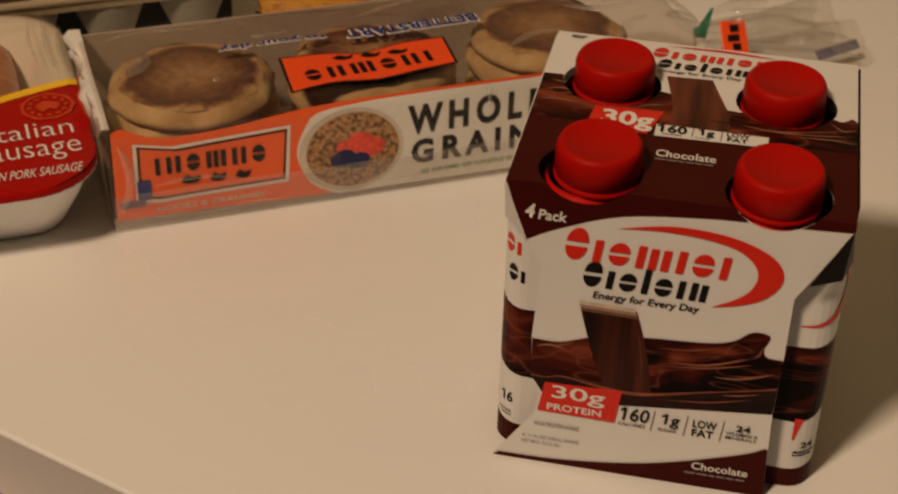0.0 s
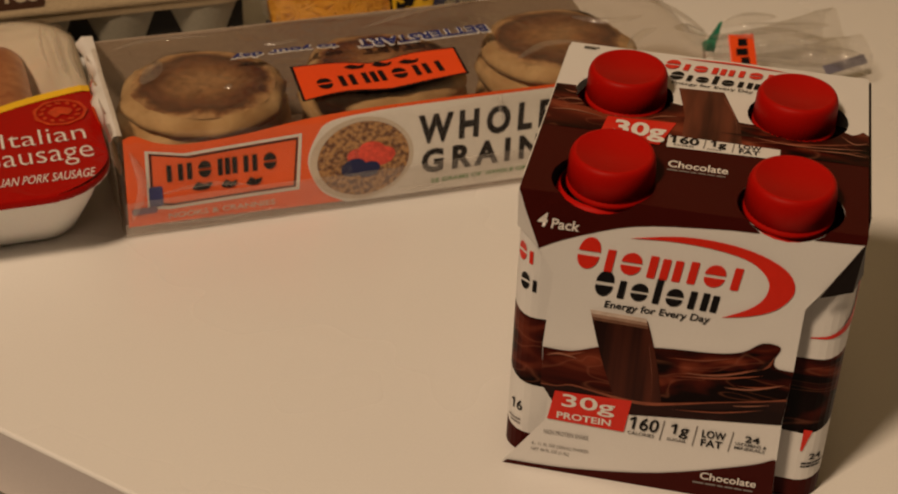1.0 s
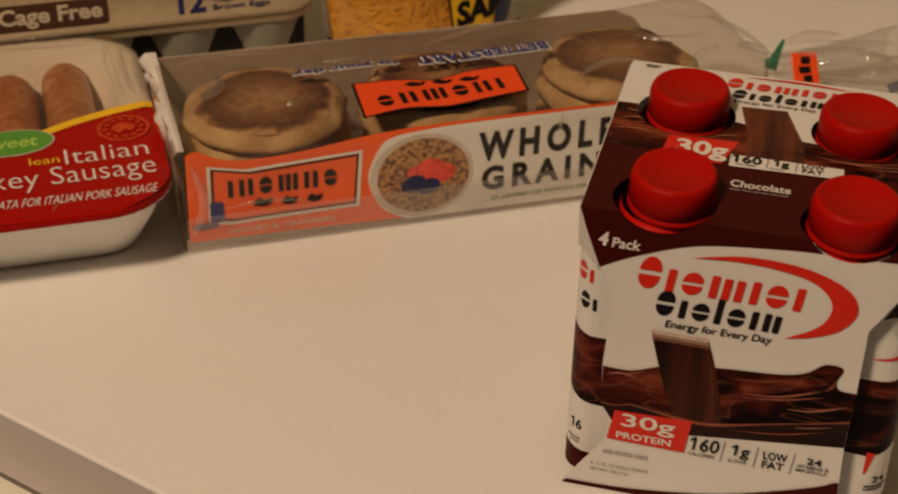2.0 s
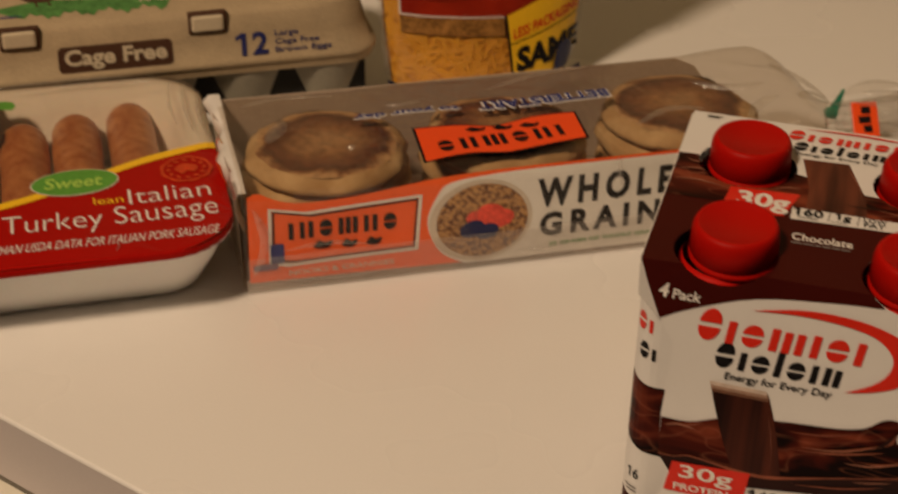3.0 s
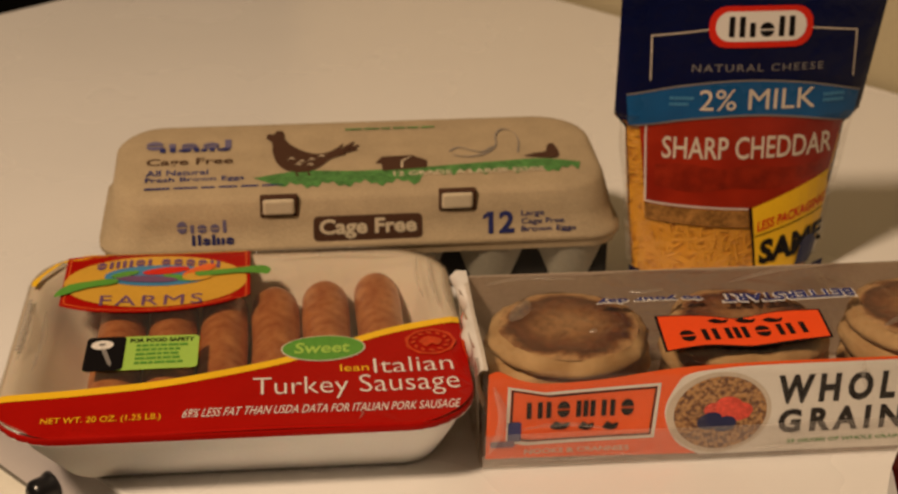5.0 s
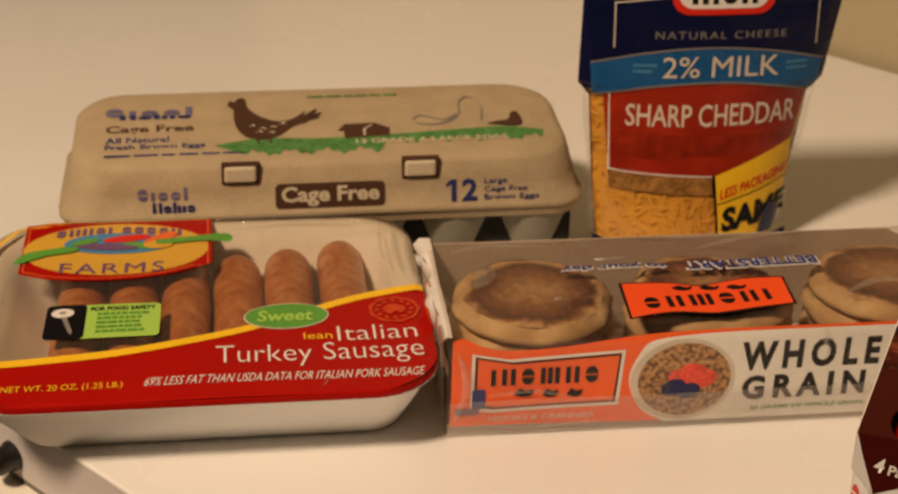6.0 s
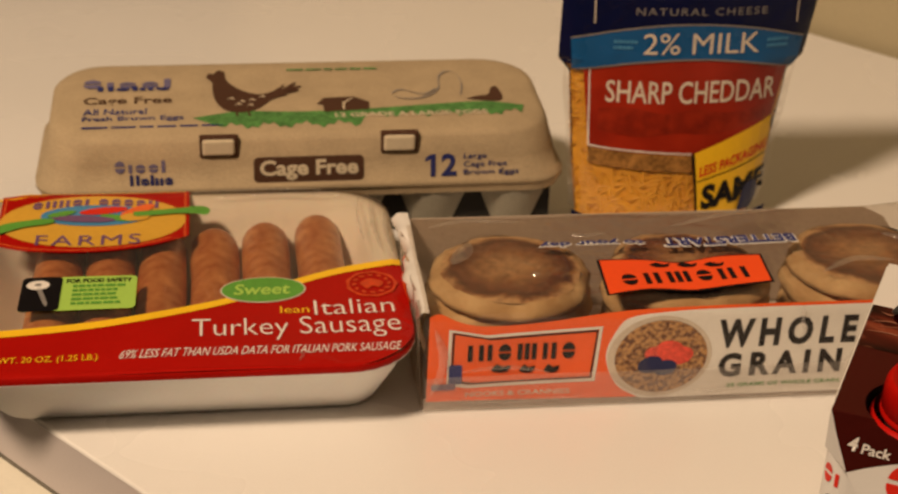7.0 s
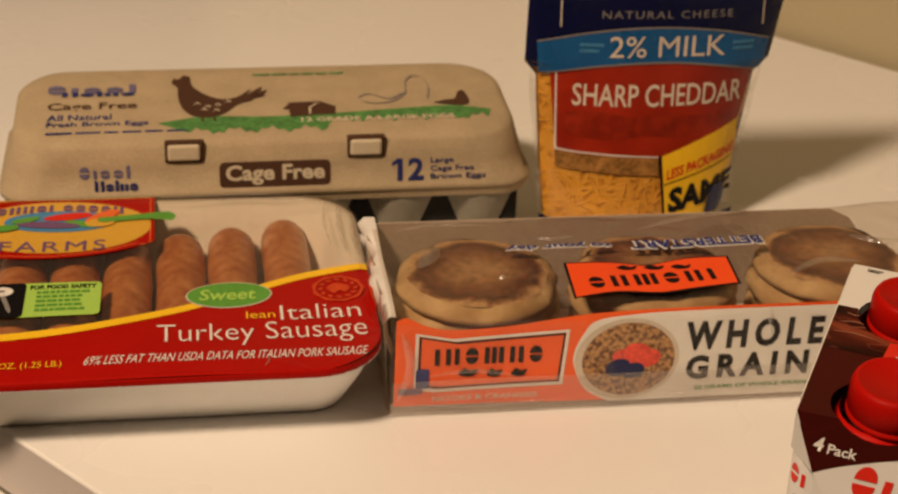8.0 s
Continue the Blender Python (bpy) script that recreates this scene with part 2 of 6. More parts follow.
M_SEAL = surface("orange_seal_print", (0.70, 0.13, 0.03), 0.35)
M_LIME = surface("lime_label", (0.34, 0.56, 0.10), 0.4, var=0.05)
M_LEAF = surface("green_banner_print", (0.10, 0.30, 0.045), 0.35, var=0.15)
M_PURPLE = surface("purple_print", (0.15, 0.075, 0.17), 0.4)
M_SKY = surface("sky_blue_print", (0.06, 0.22, 0.42), 0.4)
M_PULP = surface("moulded_pulp", (0.395, 0.308, 0.198), 0.9, var=0.15, fine=700, coarse=55, bump=0.5, dist=0.0008)
M_PULP_GREY = surface("grey_moulded_pulp", (0.27, 0.25, 0.20), 0.9, var=0.14, fine=700, coarse=55, bump=0.5, dist=0.0008)
# Shade of the gaps between egg cups, put into a near-black colour.
M_PULP_DARK = surface("shaded_gap_pulp", (0.02, 0.019, 0.017), 0.9)
M_EGG_BROWN = surface("brown_ink_on_pulp", (0.065, 0.029, 0.016), 0.85, var=0.15, fine=600)
M_EGG_BLUE = surface("blue_ink_on_pulp", (0.022, 0.028, 0.135), 0.85, var=0.12)
M_EGG_VIOLET = surface("violet_ink_on_pulp", (0.13, 0.115, 0.21), 0.85, var=0.15)
M_EGG_GREEN = surface("green_ink_on_pulp", (0.075, 0.205, 0.055), 0.85, var=0.5, fine=350, coarse=130)
M_EGG_LIGHT = surface("pale_pulp_ink", (0.56, 0.48, 0.35), 0.9, var=0.08)
M_NAVY = surface("navy_film_print", (0.0028, 0.0050, 0.036), 0.30, var=0.15, fine=60, coarse=22, bump=0.55, dist=0.004, spec=0.18)
M_AZURE = surface("azure_film_print", (0.009, 0.085, 0.25), 0.28, var=0.12, fine=60, coarse=26, bump=0.4, dist=0.003, coat=0.08)
M_CHEDDAR_RED = two_tone("brick_red_film_print", (0.235, 0.013, 0.005), (0.34, 0.022, 0.007), 34, 0.28, 5, 0.34, 0.64, bump=0.3, dist=0.002, coat=0.1)
M_CHEDDAR_DARK = two_tone("dark_cheese_picture_print", (0.17, 0.010, 0.004), (0.31, 0.024, 0.008), 110, 0.30, 5, 0.32, 0.70, coat=0.1)
M_STRIP = surface("tan_strip_print", (0.27, 0.13, 0.036), 0.35, var=0.7, fine=420, coarse=120, coat=0.1)
M_CHEESE = two_tone("shredded_cheddar", (0.46, 0.18, 0.015), (0.76, 0.36, 0.035), 160, 0.45, 5, 0.35, 0.65, bump=0.5, dist=0.0015, sss=0.1)
M_SHRED = two_tone("cheddar_shred", (0.60, 0.275, 0.024), (0.74, 0.36, 0.040), 60, 0.45, 3, 0.3, 0.7, sss=0.1)
M_FILM = film_surface("clear_bread_film", (0.90, 0.87, 0.84), 0.022, 0.11, 0.13, 0.9, 34)
M_FILM_TRAY = film_surface("clear_tray_film", (0.79, 0.735, 0.655), 0.035, 0.12, 0.14, 0.45, 26, cloud=(0.74, 0.66, 0.58))
M_FILM_TAIL = film_surface("crumpled_film", (0.96, 0.95, 0.94), 0.050, 0.07, 0.5, 1.0, 90, edge=0.28, cloud=(0.80, 0.74, 0.68))
M_MARGIN = film_surface("milky_film_margin", (0.9, 0.88, 0.86), 0.40, 0.12, 0.3, 0.6, 60)
M_OVER = film_surface("glossy_over_film", (0.99, 0.985, 0.98), 0.030, 0.10, 0.06, 1.3, 30, edge=0.22)
M_CRIMP = film_surface("crimped_white_film", (0.95, 0.93, 0.91), 0.80, 0.25, 0.2, 0.25, 45, cloud=(0.84, 0.80, 0.76))
M_FOLD = film_surface("folded_film", (0.96, 0.95, 0.94), 0.10, 0.12, 0.35, 0.6, 120, cloud=(0.74, 0.68, 0.62))
M_SLATE = surface("slate_blue_print", (0.17, 0.16, 0.21), 0.4)
M_TEAL = surface("teal_twist_tie", (0.02, 0.25, 0.15), 0.4)
M_CREAM_BADGE = surface("cream_badge_print", (0.62, 0.55, 0.46), 0.35)


def glowing(name, color, strength):
    m, n, l, p = nodes_of(name)
    p.inputs["Base Color"].default_value = (*color, 1)
    p.inputs["Emission Color"].default_value = (*color, 1)
    p.inputs["Emission Strength"].default_value = strength
    p.inputs["Roughness"].default_value = 0.2
    return m


M_LED = glowing("orange_indicator", (1.0, 0.16, 0.02), 1.6)
M_DIFFUSER = glowing("lamp_diffuser", (1.0, 0.80, 0.55), 1.5)


# ---------------------------------------------------------------- building helpers
def part(name, bm, material, parent=None, label="", smooth=False):
    me = bpy.data.meshes.new(name)
    bm.normal_update()
    bm.to_mesh(me)
    bm.free()
    if smooth:
        for q in me.polygons:
            q.use_smooth = True
    me.materials.append(material)
    ob = new(name, me)
    ob.parent = parent
    if label:
        tagged(ob, label)
    return ob


def thing(name, m, label, category, group=""):
    ob = new(name)
    ob.empty_display_size = 0.02
    ob.matrix_world = m
    return tagged(ob, label, category, group)


def add_box(bm, x0, x1, y0, y1, z0, z1, bevel=0.0, segments=2):
    made = bmesh.ops.create_cube(bm, size=1)
    vs = made["verts"]
    for v in vs:
        v.co = Vector(((x0 + x1) / 2 + v.co.x * (x1 - x0), (y0 + y1) / 2 + v.co.y * (y1 - y0), (z0 + z1) / 2 + v.co.z * (z1 - z0)))
    if bevel:
        es = list({e for v in vs for e in v.link_edges})
        bmesh.ops.bevel(bm, geom=es, offset=bevel, segments=segments, affect="EDGES", profile=0.5)
    return bm


def box(*a, **k):
    return add_box(bmesh.new(), *a, **k)


def round_rect(x0, x1, y0, y1, r, n=6):
    """Counter-clockwise outline with rounded corners."""
    out = []
    for cx, cy, a0 in ((x1 - r, y1 - r, 0), (x0 + r, y1 - r, 90), (x0 + r, y0 + r, 180), (x1 - r, y0 + r, 270)):
        for k in range(n + 1):
            a = radians(a0 + 90 * k / n)
            out.append((cx + r * math.cos(a), cy + r * math.sin(a)))
    return out


def oval(cx, cy, rx, ry, n=32, turn=0.0):
    c, s = math.cos(turn), math.sin(turn)
    pts = [(rx * math.cos(2 * math.pi * k / n), ry * math.sin(2 * math.pi * k / n)) for k in range(n)]
    return [(cx + c * a - s * b, cy + s * a + c * b) for a, b in pts]


def loft(rings, cap_start=True, cap_end=True, closed=True):
    """A skin over rings of points of equal number."""
    bm = bmesh.new()
    rows = [[bm.verts.new(p) for p in ring] for ring in rings]
    for a, b in zip(rows, rows[1:]):
        n = len(a)
        for k in range(n if closed else n - 1):
            bm.faces.new((a[k], a[(k + 1) % n], b[(k + 1) % n], b[k]))
    if cap_start:
        bm.faces.new(rows[0][::-1])
    if cap_end:
        bm.faces.new(rows[-1])
    return bm


def lathe(profile, n=32, cap_start=True, cap_end=True):
    """Turned about z from (radius, height)."""
    return loft([[(r * math.cos(2 * math.pi * k / n), r * math.sin(2 * math.pi * k / n), z) for k in range(n)] for r, z in profile], cap_start, cap_end)


def moved(bm, m):
    bmesh.ops.transform(bm, matrix=m, verts=bm.verts)
    return bm


def cut_up(bm, step_u, step_v):
    """Cuts a flat sheet into strips so that it can follow a curved face."""
    for axis, step in ((0, step_u), (1, step_v)):
        if not step or not bm.verts:
            continue
        lo, hi = min(v.co[axis] for v in bm.verts), max(v.co[axis] for v in bm.verts)
        at = math.ceil(lo / step) * step
        while at < hi:
            no, co = Vector((0, 0, 0)), Vector((0, 0, 0))
            no[axis], co[axis] = 1, at
            bmesh.ops.bisect_plane(bm, geom=bm.verts[:] + bm.edges[:] + bm.faces[:], dist=1e-7, plane_co=co, plane_no=no)
            at += step
    return bm


def flat(loops):
    """A flat sheet in (u, v): the first loop outside, the others holes."""
    bm = bmesh.new()
    edges = []
    for loop in loops:
        vs = [bm.verts.new((a, b, 0)) for a, b in loop]
        edges += [bm.edges.new((vs[k], vs[(k + 1) % len(vs)])) for k in range(len(vs))]
    bmesh.ops.triangle_fill(bm, use_beauty=True, use_dissolve=False, edges=edges, normal=(0, 0, 1))
    return bm


def laid(bm, fn, off, step=(0, 0)):
    cut_up(bm, *step)
    for v in bm.verts:
        v.co = Vector(fn(v.co.x, v.co.y, off))
    return bm


def printed(name, loops, fn, off, material, parent, label="", step=(0, 0)):
    """A printed shape, on the face that fn describes."""
    if loops and not isinstance(loops[0], list):
        loops = [loops]
    return part(name, laid(flat(loops), fn, off, step), material, parent, label)


def word_mesh(text, bold=0.0, spacing=1.0):
    cu = bpy.data.curves.new("word", "FONT")
    cu.body, cu.size, cu.resolution_u, cu.offset, cu.space_character = text, 1.0, 3, bold, spacing
    cu.fill_mode = "FRONT"
    ob = new("word", cu)
    me = bpy.data.meshes.new_from_object(ob.evaluated_get(bpy.context.evaluated_depsgraph_get()))
    bm = bmesh.new()
    bm.from_mesh(me)
    bpy.data.objects.remove(ob)
    bpy.data.curves.remove(cu)
    bpy.data.meshes.remove(me)
    return bm


def lettering(text, area, fn, off, material, parent, bold=0.02, slant=0.0, upside=False, step=(0, 0), rise=0.0, arch=0.0, name="lettering", spacing=1.0):
    """Words filling the area u0, u1, v0, v1; rise lifts the far end, arch bows the line."""
    u0, u1, v0, v1 = area
    bm = word_mesh(text, bold, spacing)
    if text[0] == "1" and len(text) < 4:
        left, top = min(v.co.x for v in bm.verts), max(v.co.y for v in bm.verts)
        bm.faces.new([bm.verts.new((left + a, top + b, 0)) for a, b in ((0.01, 0), (-0.17, -0.13), (-0.17, -0.26), (0.01, -0.16))])
    xs, ys = [v.co.x for v in bm.verts], [v.co.y for v in bm.verts]
    x0, x1, y0, y1 = min(xs), max(xs), min(ys), max(ys)
    for v in bm.verts:
        a, b = (v.co.x - x0) / (x1 - x0), (v.co.y - y0) / (y1 - y0)
        if upside:
            a, b = 1 - a, 1 - b
        v.co = Vector((u0 + a * (u1 - u0) + slant * b * (v1 - v0), v0 + b * (v1 - v0) + rise * a + arch * 4 * a * (1 - a), 0))
    bmesh.ops.triangulate(bm, faces=bm.faces)
    return part(name, laid(bm, fn, off, step), material, parent)


def bars(shape, area, fn, off, material, parent, slant=0.0, upside=False, step=(0, 0), rise=0.0, arch=0.0, gap=0.22, stroke=0.26):
    """A brand mark as plain stems (I, i, N, M, n, m: one to three of them), and ovals cut across (o, D); a space leaves a gap."""
    wide = {"I": stroke, "i": stroke, "D": 0.70, "o": 0.66, "N": 0.74, "M": 1.05, "n": 0.64, "m": 1.05, " ": 0.3}
    u0, u1, v0, v1 = area
    total = sum(wide[c] + gap for c in shape) - gap
    bm, at = bmesh.new(), 0.0

    def put(loop):
        vs = []
        for a, b in loop:
            a = a / total
            if upside:
                a, b = 1 - a, 1 - b
            vs.append(bm.verts.new((u0 + a * (u1 - u0) + slant * b * (v1 - v0), v0 + b * (v1 - v0) + rise * a + arch * 4 * a * (1 - a), 0)))
        bm.faces.new(vs)

    def half(cx, cy, rx, ry, turn):
        return [(cx + rx * math.cos(radians(turn + 18 * k)), cy + ry * math.sin(radians(turn + 18 * k))) for k in range(11)]

    for c in shape:
        w, h = wide[c], 1.0 if c in "IDNM" else 0.70
        if c in "oD":
            put(half(at + w / 2, h * 0.56, w / 2, h * 0.44, 0))
            put(half(at + w / 2, h * 0.42, w / 2, h * 0.42, 180))
        elif c != " ":
            n = {"I": 1, "i": 1, "M": 3, "m": 3}.get(c, 2)
            for k in range(n):
                x = at + (w - stroke) * k / max(n - 1, 1)
                put(round_rect(x, x + stroke, 0, h * (1 if k == 0 or c in "MN" else 0.94), 0.03, 2))
        at += w + gap
    return part("logo_mark", laid(bm, fn, off, step), material, parent)


def text_bars(rows, area, fn, off, material, parent, step=(0, 0), seed=1):
    """Small print too fine to read: rows of short bars."""
    rnd = random.Random(seed)
    u0, u1, v0, v1 = area
    bm = bmesh.new()
    for r in range(rows):
        top = v1 - (v1 - v0) * r / rows
        low = top - (v1 - v0) / rows * 0.55
        at = u0
        end = u1 - (u1 - u0) * rnd.uniform(0, 0.25)
        while at < end:
            w = (u1 - u0) * rnd.uniform(0.06, 0.2)
            b = min(at + w, end)
            bm.faces.new([bm.verts.new((x, y, 0)) for x, y in ((at, low), (b, low), (b, top), (at, top))])
            at = b + (u1 - u0) * 0.025
    return part("small_print", laid(bm, fn, off, step), material, parent)


def smooth_line(points, n=8):
    """A soft curve through a few points."""
    out = []
    for k in range(len(points) - 1):
        p0, p1, p2, p3 = points[max(k - 1, 0)], points[k], points[k + 1], points[min(k + 2, len(points) - 1)]
        for i in range(n):
            t = i / n
            out.append(tuple(0.5 * (2 * b + (c - a) * t + (2 * a - 5 * b + 4 * c - d) * t * t + (3 * b - a - 3 * c + d) * t ** 3) for a, b, c, d in zip(p0, p1, p2, p3)))
    return out + [tuple(points[-1])]


# ---------------------------------------------------------------- the room
FREEZER_TURN = -49.46
AXES = pose(0, 0, 0, 0, 0, FREEZER_TURN)


def setting(name, bm, material, label):
    ob = part(name, bm, material)
    ob.matrix_world = AXES
    return tagged(ob, label, name.split("_")[0], kind="structure")


setting("floor", box(-2.6, 2.0, -2.6, 0.70, -0.95, -0.87), M_FLOOR, "dark brown floor below the freezer")
setting("wall_back", box(-0.86, 2.0, 0.634, 0.72, -0.87, 2.30), M_WALL, "plain pale yellow painted wall")
# Added panel: stands in for unlit space left of the pale wall.
setting("wall_dark", box(-2.6, -0.86, 0.634, 0.72, -0.87, 2.30), M_NIGHT, "near-black panel put in for the unlit space past the freezer")
# Out of view from here on: added to close the room and limit bounce.
setting("wall_front", box(-2.6, 2.0, -2.72, -2.6, -0.87, 2.30), M_ROOM, "unseen wall, coloured dark to cut bounced light")
setting("wall_side", box(-2.72, -2.6, -2.6, 0.634, -0.87, 2.30), M_ROOM, "unseen wall, coloured dark to cut bounced light")
setting("wall_end", box(2.0, 2.12, -2.6, 0.634, -0.87, 2.30), M_ROOM, "unseen wall, coloured dark to cut bounced light")
setting("ceiling", box(-2.72, 2.12, -2.72, 0.72, 2.30, 2.38), M_CEIL, "unseen ceiling, coloured dark to cut bounced light")

fixture = thing("ceiling_light", Matrix.Translation((LAMP_AT[0], LAMP_AT[1], 2.30)), "round white ceiling light, switched on", "lamp")
part("rim", lathe([(0.20, 0.0), (0.21, -0.02), (0.20, -0.045), (0.185, -0.045), (0.185, 0.0)], 40), M_CEIL, fixture, smooth=True)

part("diffuser", lathe([(0.185, -0.030), (0.12, -0.048), (0.001, -0.055)], 40, False, False), M_DIFFUSER, fixture, "glowing frosted diffuser", smooth=True)

freezer = thing("chest_freezer", AXES, "white chest freezer with a smooth lid and grey edge", "freezer")
FRONT, BACK, LEFT, RIGHT = -0.136, 0.626, -0.800, 1.05


def slab_rings(x0, x1, y0, y1, z0, z1, corner, edge):
    rings = []
    for k in range(5):
        a = radians(90 * k / 4)
        i = edge * (1 - math.sin(a))
        rings.append([(x, y, z1 - edge + edge * math.cos(a)) for x, y in round_rect(x0 + i, x1 - i, y0 + i, y1 - i, corner, 8)])
    rings.append([(x, y, z0) for x, y in round_rect(x0, x1, y0, y1, corner, 8)])
    return rings


part("lid", loft(slab_rings(LEFT, RIGHT, FRONT, BACK, -0.0018, 0.0, 0.05, 0.0016), True, True), M_ENAMEL, freezer)
part("lid_edge", loft([[(x, y, z) for x, y in round_rect(LEFT + 0.0005, RIGHT - 0.0005, FRONT + 0.0005, BACK - 0.0005, 0.05, 8)] for z in (-0.0018, -0.0365)]), M_EDGE, freezer, "grey-white lid edge")
part("gasket", loft([[(x, y, z) for x, y in round_rect(LEFT + 0.008, RIGHT - 0.008, FRONT + 0.0015, BACK - 0.008, 0.05, 8)] for z in (-0.0365, -0.0410)]), M_GASKET, freezer)
part("body", loft(slab_rings(LEFT - 0.01, RIGHT, FRONT - 0.034, BACK, -0.87, -0.0410, 0.04, 0.008), True, True), M_BODY, freezer, "cream body with a ledge under the lid")
led = lathe([(0.0001, 0.0022), (0.004, 0.0019), (0.0062, 0.0008), (0.0066, -0.001)], 24, False, True)
part("indicator_light", moved(led, Matrix.Translation((-0.043, FRONT, -0.0158)) @ pose(0, 0, 0, 90, 0, 0) @ Matrix.Diagonal((1, 0.68, 1, 1))), M_LED, freezer, "glowing orange indicator light", smooth=True)
knob = lathe([(0.0001, 0.014), (0.005, 0.0137), (0.0075, 0.012), (0.0083, 0.009), (0.0078, 0.004), (0.0090, 0.002), (0.0094, 0.0)], 28, False, True)
part("lid_lock", moved(knob, Matrix.Translation((-0.170, FRONT, -0.0255)) @ pose(0, 0, 0, 90, 0, 0) @ Matrix.Diagonal((0.88, 0.88, 0.95, 1))), M_BLACK, freezer, "black plastic lock knob", smooth=True)

# ---------------------------------------------------------------- shake multipack
PACK_AT = pose(0.1198, -0.1988, 0, 0, 0, -30.53)
pack = thing("shake_multipack", PACK_AT, "carton sleeve holding four chocolate shake bottles with red caps", "drink pack")
PW, PD, PH = 0.1226, 0.1225, 0.1260
HOLES = [(0.0285, 0.0130, 0.0195), (0.0955, 0.0125, 0.0190), (0.0275, 0.0815, 0.0195), (0.0955, 0.0810, 0.0195)]
CAPS = [(0.0306, 0.0186), (0.0950, 0.0166), (0.0278, 0.0858), (0.0942, 0.0832)]


def sleeve(u, s, off):
    """The sleeve unrolled: s is the depth on top (positive, to the back) and goes down the front below nought."""
    if s >= PD:
        return (u, PD + off, PH - (s - PD))
    if s >= 0:
        return (u, s, PH + off)
    bow = 0.0012 * math.sin(math.pi * min(-s / PH, 1))
    return (u, -off - bow - 0.003 * min(-s / PH, 1), PH + s + (0.7 * off if s > -0.001 else 0))


def front(u, z, off):
    return sleeve(u, z - PH, off)


def front_up(u, z, off):
    return front(u, z + 0.0021, off)


def folded(bm):
    for co in (0.0, -0.03, -0.06, -0.09, PD):
        bmesh.ops.bisect_plane(bm, geom=bm.verts[:] + bm.edges[:] + bm.faces[:], dist=1e-7, plane_co=(0, co, 0), plane_no=(0, 1, 0))
    return bm


outline = [(0.0, PD), (0.0, -0.0005)]
outline += [(0.0035, -0.010), (0.0088, -0.0235), (0.0150, -0.0335), (0.0132, -0.065), (0.0140, -0.083), (0.0172, -0.090), (0.0165, -0.101), (0.0005, -0.1258)]
outline += [(0.1070, -0.1258), (0.1060, -0.102), (0.1054, -0.085), (0.1060, -0.060), (0.1060, -0.033), (0.1115, -0.0235), (PW, -0.0030), (PW, PD)]
sheet = flat([outline] + [oval(a, b, r, r, 28) for a, b, r in HOLES])
sleeve_card = part("card_sleeve", laid(folded(sheet), sleeve, 0.0), M_CARD, pack, "printed card sleeve with four cut-out holes")


def ear(*faces):
    bm = bmesh.new()
    for f in faces:
        bm.faces.new([bm.verts.new(p) for p in f])
    bmesh.ops.remove_doubles(bm, verts=bm.verts[:], dist=1e-6)
    bmesh.ops.solidify(bm, geom=bm.faces[:], thickness=0.0005)
    return bm


part("side_flap", ear(((0.0002, -0.0004, PH - 0.0006), (0.0086, -0.0008, 0.1030), (-0.0008, 0.0100, 0.1040), (-0.0008, 0.0100, PH - 0.004))), M_CARD, pack, "white folded corner flap")
part("side_flap", box(-0.0006, 0.0, 0.0100, PD - 0.002, PH - 0.022, PH - 0.0005), M_CARD_IN, pack, "white side flap")
# Right-hand flaps take the darkened brown, which carries their shade.
part("side_flap", ear(((PW - 0.0002, -0.0004, PH - 0.0035), (0.1105, -0.0030, 0.1000), (0.1215, 0.0024, 0.1008)), ((PW - 0.0002, -0.0004, PH - 0.0035), (0.1215, 0.0024, 0.1008), (PW + 0.0024, 0.0140, 0.1015), (PW + 0.0004, 0.0140, PH - 0.0020))), M_FLAP_SHADE, pack, "brown folded corner flap, shade put in its colour")
part("side_flap", box(PW + 0.0003, PW + 0.0011, 0.0140, PD - 0.002, 0.1015, PH - 0.0005), M_FLAP_SHADE, pack, "brown side flap, shade put in its colour")
part("back_panel", box(0.0, PW, PD - 0.0006, PD, 0.0, PH - 0.001), M_CARD, pack)

# dark field of the top, round the holes, and down over the front corner
field = [(0.0, 0.0835), (0.0, -0.0005)] + [(0.0035, -0.010), (0.0088, -0.0233)]
field += smooth_line([(0.0088, -0.0233), (0.0205, -0.0170), (0.0426, -0.0088), (0.0707, -0.0053), (0.0860, -0.0045)], 4)[1:]
field += [(0.0955 + 0.0190 * math.cos(radians(a)), 0.0125 + 0.0190 * math.sin(radians(a))) for a in range(238, -63, -12)]
field += [(0.1055, -0.0042), (PW, -0.0033)]
field += [(PW, 0.070), (0.1115, 0.0760), (0.0776, 0.0745), (0.0650, 0.0760), (0.0402, 0.0800), (0.0110, 0.0835)]


def top_print(name, loop, off, material, label=""):
    """A print on the sleeve, with the holes left open."""
    bm = flat([loop] + [oval(a, b, r - 0.0006, r - 0.0006, 28) for a, b, r in HOLES if b < 0.05 and a < 0.05])
    return part(name, laid(folded(bm), sleeve, off), material, sleeve_card, label)


split_v = 0.049
low = [(0.0, split_v), (0.0, -0.0005)] + field[2:]
low = [p for p in low if p[1] <= split_v] + [(PW, split_v)]
top_print("brown_print", low, 0.00025, M_BROWN, "dark brown print")
